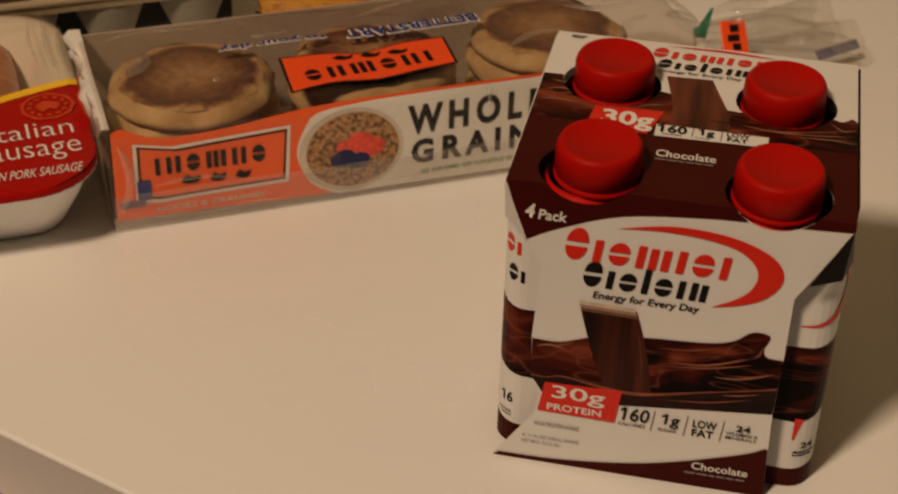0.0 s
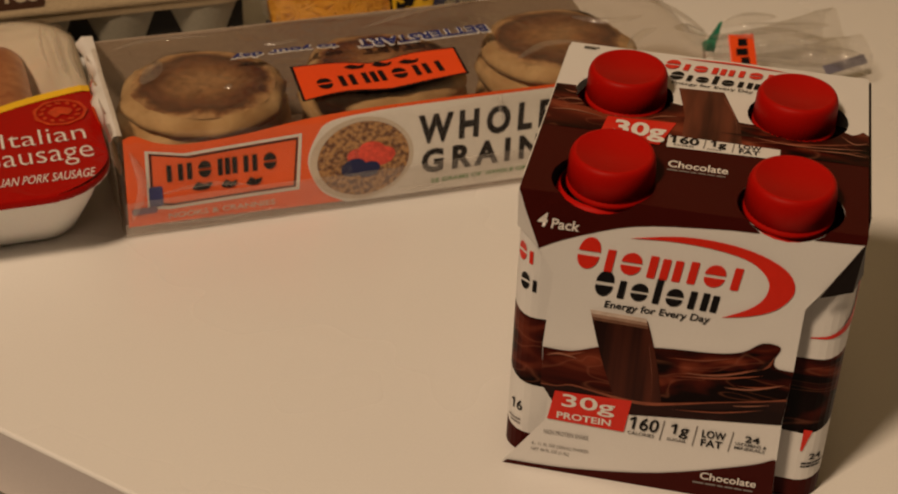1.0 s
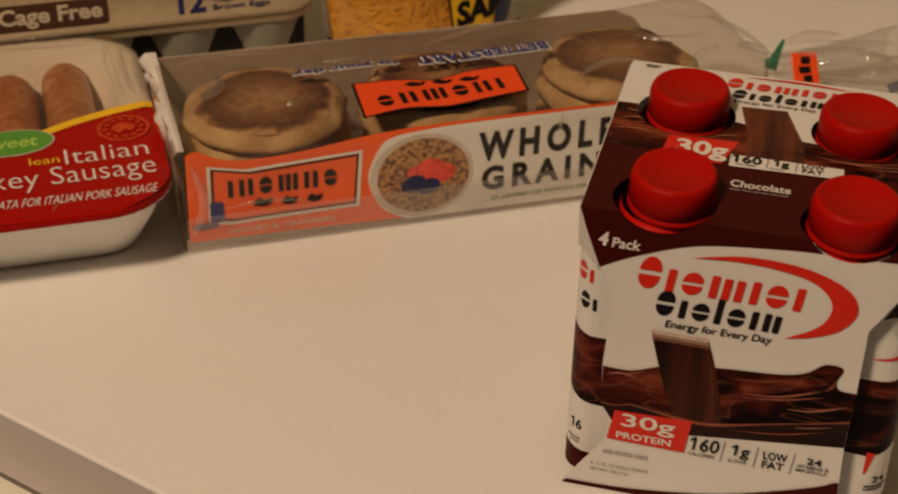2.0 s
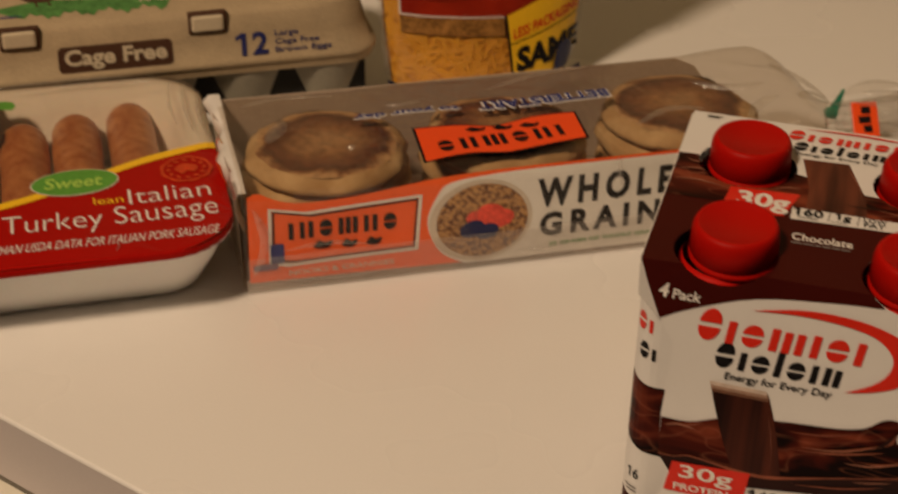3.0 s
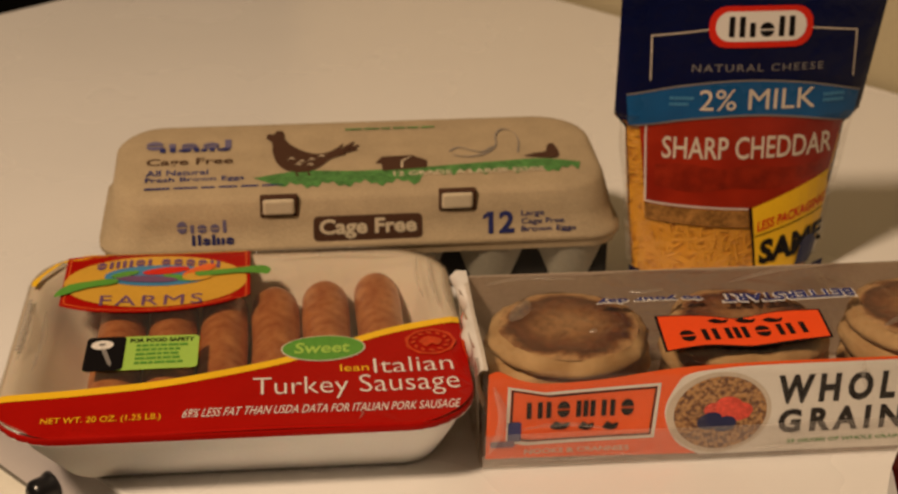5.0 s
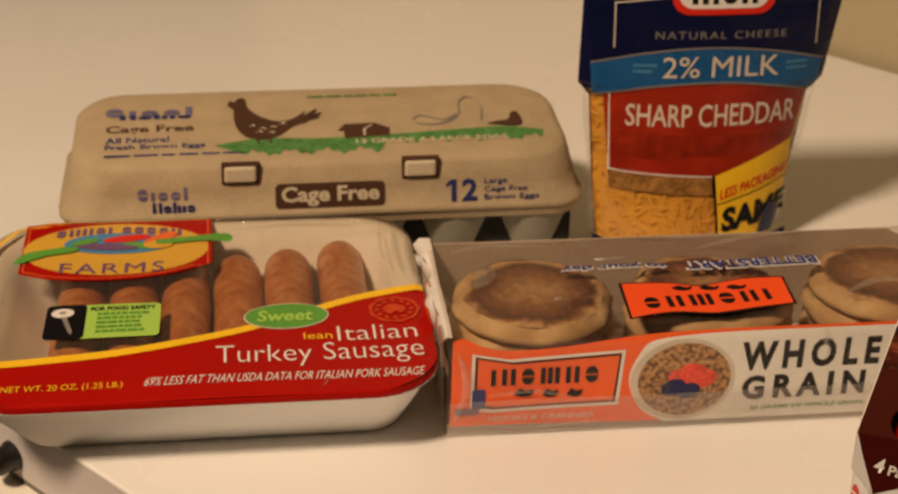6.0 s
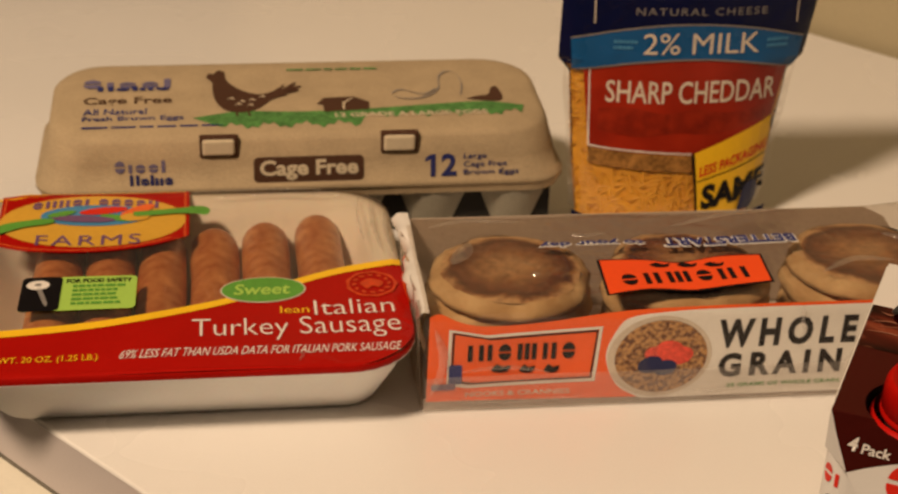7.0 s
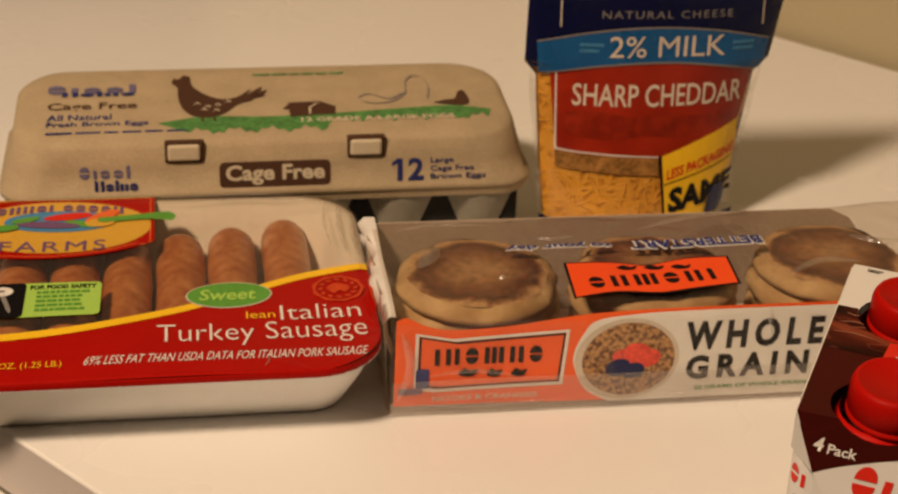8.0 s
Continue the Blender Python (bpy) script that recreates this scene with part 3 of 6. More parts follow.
wave = [(0.0, 0.0486), (PW, 0.0486), (PW, 0.0730)] + smooth_line([(0.1205, 0.0755), (0.1165, 0.0720), (0.110, 0.0735), (0.0776, 0.0700), (0.0650, 0.0740), (0.0480, 0.0790), (0.0402, 0.0800), (0.0110, 0.0835), (0.0, 0.0835)], 4)


def clipped_hole_print(name, loop, off, material):
    bm = flat([loop])
    bm2 = laid(bm, sleeve, off, (0.0010, 0.0010))
    gone = [f for f in bm2.faces if any((f.calc_center_median().x - a) ** 2 + (f.calc_center_median().y - b) ** 2 < (r - 0.0004) ** 2 for a, b, r in HOLES)]
    bmesh.ops.delete(bm2, geom=gone, context="FACES")
    return part(name, bm2, material, sleeve_card)


clipped_hole_print("chocolate_print", wave, 0.00025, M_CHOC)
clipped_hole_print("chocolate_print", [(0.0530, 0.0500), (0.0760, 0.0500), (0.0740, 0.0680), (0.0660, 0.0935), (0.0480, 0.0925), (0.0525, 0.0700)], 0.0004, two_tone("poured_stream_print", (0.035, 0.0085, 0.005), (0.17, 0.045, 0.022), 60, 0.33, 2, 0.35, 0.7, stretch=(2.2, 0.25, 1), spec=0.12))
clipped_hole_print("white_strip", [(0.0480, 0.0435), (0.0900, 0.0448), (0.0900, 0.0525), (0.0480, 0.0525)], 0.0005, M_CARD)
clipped_hole_print("red_panel", [(0.0220, 0.0435), (0.0452, 0.0440), (0.0500, 0.0625), (0.0235, 0.0610)], 0.0006, M_RED)
lettering("30g", (0.0270, 0.0468, 0.0450, 0.0590), sleeve, 0.0009, M_WHITE_INK, sleeve_card, 0.03)
lettering("160", (0.0486, 0.0598, 0.0466, 0.0523), sleeve, 0.0008, M_INK, sleeve_card, 0.03)
lettering("CALORIES", (0.0505, 0.0580, 0.0447, 0.0460), sleeve, 0.0008, M_INK, sleeve_card, 0.01)
lettering("1g", (0.0640, 0.0700, 0.0462, 0.0521), sleeve, 0.0008, M_INK, sleeve_card, 0.03)
lettering("SUGAR", (0.0630, 0.0685, 0.0448, 0.0458), sleeve, 0.0008, M_INK, sleeve_card, 0.01)
lettering("LOW", (0.0745, 0.0830, 0.0490, 0.0522), sleeve, 0.0008, M_INK, sleeve_card, 0.02)
lettering("FAT", (0.0748, 0.0825, 0.0453, 0.0485), sleeve, 0.0008, M_INK, sleeve_card, 0.02)
for u in (0.0615, 0.0722):
    printed("divider", [(u, 0.0450), (u + 0.0004, 0.0450), (u + 0.0008, 0.0522), (u + 0.0004, 0.0522)], sleeve, 0.0008, M_GREY_INK, sleeve_card)
lettering("Chocolate", (0.0500, 0.0720, 0.0285, 0.0335), sleeve, 0.0006, M_WHITE_INK, sleeve_card, 0.015)
text_bars(1, (0.0500, 0.0720, 0.0255, 0.0270), sleeve, 0.0006, M_GREY_INK, sleeve_card)

MARK_UPPER, MARK_LOWER = "Diomioi", "DioIoin"
bars(MARK_UPPER, (0.0400, 0.0840, 0.1085, 0.1170), sleeve, 0.0005, M_RED, sleeve_card, 0.15)
bars(MARK_LOWER, (0.0430, 0.0790, 0.0995, 0.1070), sleeve, 0.0005, M_INK, sleeve_card, 0.15)
lettering("Energy for Every Day", (0.0445, 0.0770, 0.0950, 0.0980), sleeve, 0.0005, M_INK, sleeve_card, 0.01, 0.1)
printed("red_swoosh", smooth_line([(0.0450, 0.1190), (0.0700, 0.1205), (0.0900, 0.1180), (0.0700, 0.1190)], 4), sleeve, 0.0005, M_RED, sleeve_card)
text_bars(2, (0.0060, 0.0125, 0.1165, 0.1195), sleeve, 0.0005, M_INK, sleeve_card)

# front panel print
choc = [(0.0138, 0.0425)] + smooth_line([(0.0135, 0.0600), (0.0243, 0.0600), (0.0369, 0.0645), (0.0561, 0.0675), (0.0772, 0.0690), (0.0870, 0.0715), (0.0935, 0.0765), (0.1000, 0.0758), (0.0985, 0.0700), (0.1000, 0.0665), (0.1060, 0.0660)], 4)
choc += [(0.1056, 0.0530)] + smooth_line([(0.0950, 0.0500), (0.0797, 0.0465), (0.0587, 0.0418), (0.0480, 0.0412), (0.0368, 0.0425), (0.0256, 0.0440), (0.0200, 0.0425)], 3)
printed("chocolate_print", choc, front, 0.0003, M_CHOC, sleeve_card, "swirl of poured chocolate")
pool = smooth_line([(0.0138, 0.0425), (0.0200, 0.0425), (0.0256, 0.0440), (0.0368, 0.0425), (0.0480, 0.0412), (0.0587, 0.0418), (0.0797, 0.0465), (0.0950, 0.0500), (0.1056, 0.0530)], 3)
printed("chocolate_print", pool + [(0.1052, 0.0410), (0.0493, 0.0345), (0.0190, 0.0345), (0.0165, 0.0385)], front, 0.0003, M_CHOC_DARK, sleeve_card, "dark pool of chocolate")
rim_line = [(u, z + 0.0006) for u, z in pool] + [(u, z - 0.0004 + 0.0005 * math.sin(90 * u)) for u, z in reversed(pool)]
printed("sheen_print", rim_line, front, 0.0005, M_SHEEN, sleeve_card)
stream = smooth_line([(0.0300, 0.0790), (0.0330, 0.0680), (0.0370, 0.0550), (0.0418, 0.0425)], 4) + [(0.0480, 0.0412), (0.0575, 0.0418)] + smooth_line([(0.0600, 0.0430), (0.0575, 0.0560), (0.0545, 0.0680), (0.0512, 0.0785)], 4)
printed("chocolate_stream", stream, front, 0.0005, M_STREAM, sleeve_card, "falling chocolate stream")
for z1, z0, tint in ((0.0800, 0.0784, (0.52, 0.42, 0.36)), (0.0784, 0.0770, (0.30, 0.19, 0.14)), (0.0770, 0.0756, (0.14, 0.062, 0.038))):
    ends = [(0.0300 + 0.27 * (0.0790 - z), 0.0510 + 0.31 * (0.0785 - z), z) for z in (z1, z0)]
    printed("stream_fade", [(ends[0][0], z1), (ends[1][0], z0), (ends[1][1], z0 - 0.0004), (ends[0][1], z1 - 0.0004)], front, 0.0006, surface("pale_stream_print", tint, 0.4, var=0.2, coarse=200), sleeve_card)
SWIRLS = ((0.062, 0.0560, 0.096, 0.0625, 0.0012, 1), (0.0600, 0.0640, 0.0840, 0.0682, 0.0008, 1), (0.0860, 0.0560, 0.1040, 0.0600, 0.0010, 1), (0.0700, 0.0580, 0.0940, 0.0655, 0.0008, 1),
          (0.0920, 0.0640, 0.0990, 0.0735, 0.0022, 0), (0.0945, 0.0650, 0.0985, 0.0720, 0.0006, 1), (0.0640, 0.0405, 0.0980, 0.0470, 0.0008, 1), (0.0150, 0.0580, 0.0300, 0.0612, 0.0010, 1))
for i, (a, b, c, d, w, light) in enumerate(SWIRLS):
    mid = ((a + c) / 2, (b + d) / 2 - 0.0012)
    up, down = smooth_line([(a, b), (mid[0], mid[1] + w / 3), (c, d)], 5), smooth_line([(c, d), (mid[0] + 0.001, mid[1] - w / 3), (a, b)], 5)
    printed("sheen_print", up + down[1:-1], front, 0.0005 + 0.00004 * i, M_SHEEN if light else M_CHOC_DARK, sleeve_card)
for i, (a, b, c, d, w, light) in enumerate(((0.004, 0.066, 0.022, 0.075, 0.0016, 1), (0.066, 0.060, 0.092, 0.063, 0.0020, 0), (0.080, 0.056, 0.118, 0.064, 0.0018, 1), (0.098, 0.056, 0.120, 0.058, 0.0012, 1))):
    mid = ((a + c) / 2, (b + d) / 2 - 0.0012)
    up, down = smooth_line([(a, b), (mid[0], mid[1] + w / 3), (c, d)], 5), smooth_line([(c, d), (mid[0] + 0.001, mid[1] - w / 3), (a, b)], 5)
    clipped_hole_print("sheen_print", up + down[1:-1], 0.0005 + 0.00004 * i, M_SHEEN if light else M_CHOC_DARK)
M_GLINT = surface("pale_chocolate_glint_print", (0.27, 0.105, 0.065), 0.4, var=0.3, fine=200, coarse=120)
for i, (pts, w) in enumerate((([(0.0020, 0.0690), (0.0100, 0.0720), (0.0200, 0.0665)], 0.0010), ([(0.0010, 0.0610), (0.0110, 0.0625), (0.0230, 0.0590)], 0.0008), ([(0.0040, 0.0780), (0.0080, 0.0770), (0.0120, 0.0790)], 0.0008), ([(0.0735, 0.0560), (0.0715, 0.0740), (0.0655, 0.0890)], 0.0009),
                              ([(0.0790, 0.0590), (0.0960, 0.0570), (0.1220, 0.0600)], 0.0009), ([(0.1000, 0.0545), (0.1120, 0.0560), (0.1222, 0.0545)], 0.0008), ([(0.1120, 0.0690), (0.1170, 0.0640), (0.1222, 0.0655)], 0.0010), ([(0.0380, 0.0620), (0.0440, 0.0660), (0.0500, 0.0670)], 0.0008))):
    line = smooth_line(pts, 5)
    n = len(line) - 1
    clipped_hole_print("sheen_print", line + [(u, v - w * math.sin(math.pi * k / n)) for k, (u, v) in enumerate(line)][-2:0:-1], 0.0008 + 0.00004 * i, M_GLINT)
for i, (pts, w) in enumerate((([(0.0660, 0.0585), (0.0800, 0.0600), (0.0950, 0.0655)], 0.0006), ([(0.0820, 0.0548), (0.0920, 0.0560), (0.1040, 0.0600)], 0.0008), ([(0.0150, 0.0570), (0.0200, 0.0590), (0.0270, 0.0575)], 0.0010), ([(0.0860, 0.0470), (0.0920, 0.0482), (0.1000, 0.0500)], 0.0006), ([(0.0560, 0.0440), (0.0552, 0.0560), (0.0525, 0.0700)], 0.0008))):
    line = smooth_line(pts, 5)
    n = len(line) - 1
    printed("sheen_print", line + [(u, v - w * math.sin(math.pi * k / n)) for k, (u, v) in enumerate(line)][-2:0:-1], front, 0.0009 + 0.00004 * i, M_GLINT, sleeve_card)
printed("red_panel", [(0.0173, 0.0243), (0.0473, 0.0237), (0.0490, 0.0393), (0.0195, 0.0384)], front_up, 0.0006, M_RED, sleeve_card)
lettering("30g", (0.0225, 0.0430, 0.0298, 0.0378), front_up, 0.0009, M_WHITE_INK, sleeve_card, 0.012)
lettering("PROTEIN", (0.0210, 0.0420, 0.0256, 0.0288), front_up, 0.0009, M_WHITE_INK, sleeve_card, 0.02)
lettering("160", (0.0488, 0.0600, 0.0258, 0.0322), front_up, 0.0006, M_INK, sleeve_card, 0.012, 0.1)
lettering("CALORIES", (0.0488, 0.0590, 0.0232, 0.0248), front_up, 0.0006, M_INK, sleeve_card, 0.01)
lettering("1g", (0.0645, 0.0715, 0.0252, 0.0318), front_up, 0.0006, M_INK, sleeve_card, 0.012, 0.1)
lettering("SUGAR", (0.0640, 0.0712, 0.0232, 0.0247), front_up, 0.0006, M_INK, sleeve_card, 0.01)
lettering("LOW", (0.0768, 0.0858, 0.0275, 0.0312), front_up, 0.0006, M_INK, sleeve_card, 0.02)
lettering("FAT", (0.0768, 0.0850, 0.0232, 0.0267), front_up, 0.0006, M_INK, sleeve_card, 0.02)
lettering("24", (0.0930, 0.0985, 0.0285, 0.0315), front_up, 0.0006, M_INK, sleeve_card, 0.02)
lettering("VITAMINS &", (0.0895, 0.1015, 0.0264, 0.0279), front_up, 0.0006, M_INK, sleeve_card, 0.01)
lettering("MINERALS", (0.0895, 0.1010, 0.0244, 0.0259), front_up, 0.0006, M_INK, sleeve_card, 0.01)
for u in (0.0610, 0.0735, 0.0872):
    printed("divider", [(u, 0.0225), (u + 0.0004, 0.0225), (u + 0.0014, 0.0325), (u + 0.0010, 0.0325)], front_up, 0.0005, M_GREY_INK, sleeve_card)
lettering("HIGH PROTEIN SHAKE", (0.0165, 0.0340, 0.0165, 0.0187), front_up, 0.0005, M_GREY_INK, sleeve_card, 0.005)
lettering("4 - 11 FL OZ (325mL) SHAKES", (0.0120, 0.0345, 0.0095, 0.0116), front_up, 0.0005, M_GREY_INK, sleeve_card, 0.005)
lettering("NET 44 FL OZ (1.3L)", (0.0120, 0.0270, 0.0066, 0.0087), front_up, 0.0005, M_GREY_INK, sleeve_card, 0.005)
printed("brown_print", [(0.0010, 0.0003), (0.1070, 0.0003), (0.1058, 0.0240)] + smooth_line([(0.1046, 0.0240), (0.0944, 0.0188), (0.0624, 0.0082), (0.0288, 0.0030), (0.0030, 0.0022)], 4), front, 0.0004, M_BROWN, sleeve_card, "brown foot of the sleeve")
lettering("Chocolate", (0.0785, 0.1000, 0.0070, 0.0106), front_up, 0.0008, M_WHITE_INK, sleeve_card, 0.015)
text_bars(1, (0.0760, 0.1000, 0.0040, 0.0054), front_up, 0.0008, M_GREY_INK, sleeve_card)
bars(MARK_UPPER, (0.0224, 0.0815, 0.0970, 0.1105), front, 0.0004, M_RED, sleeve_card, 0.12)
bars(MARK_LOWER, (0.0300, 0.0750, 0.0865, 0.0975), front, 0.0004, M_INK, sleeve_card, 0.12)
lettering("Energy for Every Day", (0.0344, 0.0730, 0.0808, 0.0848), front, 0.0004, M_INK, sleeve_card, 0.015, 0.15)
swoosh = smooth_line([(0.0411, 0.1122), (0.0612, 0.1160), (0.0816, 0.1147), (0.0966, 0.1088), (0.1013, 0.1006), (0.0969, 0.0923), (0.0880, 0.0875), (0.0773, 0.0849)], 5)
swoosh += smooth_line([(0.0773, 0.0849), (0.0855, 0.0895), (0.0906, 0.0945), (0.0922, 0.1010), (0.0890, 0.1065), (0.0823, 0.1105), (0.0700, 0.1128), (0.0560, 0.1133), (0.0411, 0.1122)], 5)[1:-1]
printed("red_swoosh", swoosh, front, 0.0004, M_RED, sleeve_card, "red swoosh")
lettering("4", (0.0073, 0.0108, 0.1120, 0.1178), front, 0.0006, M_WHITE_INK, sleeve_card, 0.03, 0.15)
lettering("Pack", (0.0125, 0.0228, 0.1118, 0.1160), front, 0.0006, M_WHITE_INK, sleeve_card, 0.02, 0.1)


def bottle_ring(z, cx, cy, half, cut, inset=0.0):
    return [(x, y, z) for x, y in round_rect(cx - half + inset, cx + half - inset, cy - half + inset, cy + half - inset, cut, 6)]


def wavy(z, amp, cx, cy, half, cut, inset=0.0):
    lift = 0.0 if z < 0.005 or z > 0.09 else 0.0065 if z > 0.02 else 0.003
    return [(x, y, z + lift * min((y - cy + half) / 0.013, 1) + amp * math.sin(2 * math.atan2(y - cy, x - cx) + 0.9)) for x, y, _ in bottle_ring(z, cx, cy, half, cut, inset)]


def shake_bottle(cx, cy, cap_at, tilt):
    b = thing("shake_bottle", Matrix(), "chocolate shake carton bottle with a red screw cap", "bottle", "bottles in the multipack")
    b.matrix_world = PACK_AT
    half, cut = 0.0300, 0.0100
    bands = [("brown_band", M_BROWN, (0.0005, 0), (0.010, 0.001)), ("white_band", M_CARD, (0.010, 0.001), (0.034, 0.002)),
             ("chocolate_band", M_CHOC, (0.034, 0.002), (0.0668, -0.001)), ("white_band", M_CARD, (0.0668, -0.001), (0.1030, 0.0))]
    for name, mat, (z0, a0), (z1, a1) in bands:
        part(name, loft([wavy(z0, a0, cx, cy, half, cut), wavy(z1, a1, cx, cy, half, cut)], name == "brown_band", False), mat, b)
    part("shoulder", loft([bottle_ring(0.1030, cx, cy, half, cut), bottle_ring(0.1055, cx, cy, half, cut, 0.0045), bottle_ring(0.1090, cx, cy, half, cut, 0.0110)], False, True), M_HOLE, b, "bottle shoulder, hole shade put in its colour")
    at = Matrix.Translation((cap_at[0], cap_at[1], PH - 0.0036)) @ pose(0, 0, 0, tilt, 0, 0)
    collar = lathe([(0.0160, -0.0110), (0.0172, -0.0092), (0.0176, -0.0078), (0.0175, -0.0062), (0.0168, -0.0054), (0.0168, -0.0044), (0.0170, -0.0034), (0.0166, -0.0024), (0.0160, -0.0020), (0.0156, -0.0008)], 40, False, False)
    part("collar", moved(collar, Matrix.Translation((-0.0028, 0.0006, 0)) @ at), M_COLLAR, b, "glossy red tamper collar", True)
    n, rings = 96, []
    for r, z in ((0.0156, -0.0010), (0.0162, -0.0002), (0.0162, 0.0010), (0.0154, 0.0014), (0.0154, 0.0020), (0.0158, 0.0025), (0.0155, 0.0112), (0.0152, 0.0128), (0.0146, 0.0138), (0.0138, 0.0142), (0.0130, 0.0141), (0.0124, 0.0135)):
        ridge = 0.00026 if 0.002 < z < 0.0115 else 0.0
        rings.append([((r + ridge * (k % 2)) * math.cos(2 * math.pi * k / n), (r + ridge * (k % 2)) * math.sin(2 * math.pi * k / n), z) for k in range(n)])
    part("screw_cap", moved(loft(rings, True, True), at), M_CAP, b, "matt red screw cap", True)
    return b


for (cx, cy), cap, tilt in zip(((0.0292, 0.0350), (0.0942, 0.0350), (0.0298, 0.0924), (0.0930, 0.0924)), CAPS, (5, 5, 3, 3)):
    shake_bottle(cx, cy, cap, tilt)



def corner_face(cx, cy, sx):
    """The slanted front corner of a bottle: w across it from the front, z up."""
    half, cut = 0.0300, 0.0100

    def fn(w, z, off):
        if w < 0:
            return (cx + sx * (half - cut) + sx * w, cy - half - off, z)
        if w > 0.0157:
            return (cx + sx * (half + off), cy - half + cut + w - 0.0157, z)
        th = w / cut
        return (cx + sx * (half - cut) + sx * (cut + off) * math.sin(th), cy - half + cut - (cut + off) * math.cos(th), z)
    return fn


def right_face(cx, cy):
    return lambda w, z, off: (cx + 0.0300 + off, cy - 0.0200 + w, z)


right_corner, left_corner = corner_face(0.0942, 0.0350, 1), corner_face(0.0292, 0.0350, -1)
side = [o for o in bpy.data.objects if o.name == "white_band.003"][0]
printed("red_swoosh", smooth_line([(-0.0040, 0.0772), (0.0030, 0.0790), (0.0085, 0.0830), (0.0120, 0.0890), (0.0128, 0.0950), (0.0110, 0.1020)], 4) + smooth_line([(0.0200, 0.1020), (0.0205, 0.0950), (0.0175, 0.0875), (0.0115, 0.0812), (0.0040, 0.0777), (-0.0040, 0.0768)], 4), right_corner, 0.0003, M_RED, side, "", (0.0015, 0))
lettering("24", (0.0040, 0.0095, 0.0195, 0.0225), right_corner, 0.0003, M_INK, side, 0.02)
text_bars(2, (0.0015, 0.0125, 0.0150, 0.0182), right_corner, 0.0003, M_INK, side)
printed("red_panel", [(0.0002, 0.0345), (0.0035, 0.0340), (0.0010, 0.0240), (0.0002, 0.0240)], right_corner, 0.0004, M_RED, side)
side = [o for o in bpy.data.objects if o.name == "white_band.001"][0]
bars("Di", (0.0105, 0.0030, 0.0905, 0.0985), left_corner, 0.0003, M_RED, side)
bars("Di", (0.0080, 0.0010, 0.0785, 0.0860), left_corner, 0.0003, M_INK, side)
lettering("16", (0.0085, 0.0030, 0.0205, 0.0255), left_corner, 0.0003, M_INK, side, 0.02)
text_bars(2, (0.0035, 0.0100, 0.0130, 0.0165), left_corner, 0.0003, M_GREY_INK, side)

# ---------------------------------------------------------------- muffin bag
muffins = thing("muffin_bag", Matrix(), "clear film bag of six whole grain muffins with orange print", "bread bag")
ML, MD, MH = 0.292, 0.0970, 0.0590


def bag_ring(x):
    """A slice of the bag: a soft box that narrows to the tie and flares past it."""
    if x < 0.010:
        g = 1.0
    elif x < ML:
        g = 1.0
    else:
        g = max(1 - (x - ML) / 0.052, 0.0)
    g = g * g * (3 - 2 * g)
    out = []
    hy, hz = 0.5 * MD, 0.5 * MH
    cy, cz = hy, hz
    for k in range(40):
        a = 2 * math.pi * (k + 0.5) / 40
        c, s = math.cos(a), math.sin(a)
        e = 0.16
        y = cy + hy * math.copysign(abs(c) ** e, c)
        z = cz + hz * math.copysign(abs(s) ** e, s)
        sag = noise.noise((x * 28, k * 0.45, 2.0)) * 0.0011
        if s > 0.3:
            z += sag - 0.0012 * math.sin(math.pi * min(max(x / ML, 0), 1) * 3) ** 2
        if c > 0.3:
            y += sag
        z += 0.0050 * max(s, 0.0) * min(max((x - 0.18) / 0.11, 0), 1) * (1 if c > 0 else 0.3)
        ty, tz = 0.080 + 0.006 * c, 0.022 + 0.006 * s
        out.append((x, ty + (y - ty) * g, max(tz + (z - tz) * g, 0.0006)))
    return out


xs = [0.0 + ML * k / 26 for k in range(27)] + [ML + 0.052 * k / 12 for k in range(1, 13)]
bag_film = part("film", loft([bag_ring(x) for x in xs], False, False), M_FILM, muffins, "clear wrinkled film", True)
part("sealed_end", loft([[(0.0005 - 0.003 * math.sin(k * 0.8 + 1) ** 2 * (0.4 + i), 0.001 + 0.092 * k / 14, (0.0555 if i else 0.001) + 0.003 * math.sin(1.7 * k) * i) for k in range(15)] for i in (0, 1)], False, False, False), M_MARGIN, muffins, "crimped white film end", True)
ruffle = []
for k in range(25):
    t = k / 24
    wob = math.sin(11 * t) * 0.0016 + math.sin(29 * t) * 0.0007
    y, z = 0.001 + 0.097 * t, 0.0555 + 0.004 * t + 0.001 * math.sin(8 * t)
    ruffle.append([(0.0005 + wob, y, z - 0.022 + 0.008 * t), (-0.0030 + wob, y, z - 0.011 + 0.003 * t), (-0.0036 + 1.4 * wob, y, z - 0.004), (-0.0010 + wob, y, z - 0.0004), (0.0025, y, z - 0.0006)])
part("end_strip", loft(ruffle, False, False, False), M_CRIMP, muffins, "white crimped film end", True)
band = [[(x - 0.0005, y, z + 0.0003) for x, y, z in row[:3]] for row in ruffle[8:17]]
part("end_strip", loft(band, False, False, False), M_ORANGE, muffins, "orange print on the crimped end", True)
M_TAUPE = surface("taupe_film_inside", (0.47, 0.375, 0.295), 0.5, var=0.10, coarse=40)
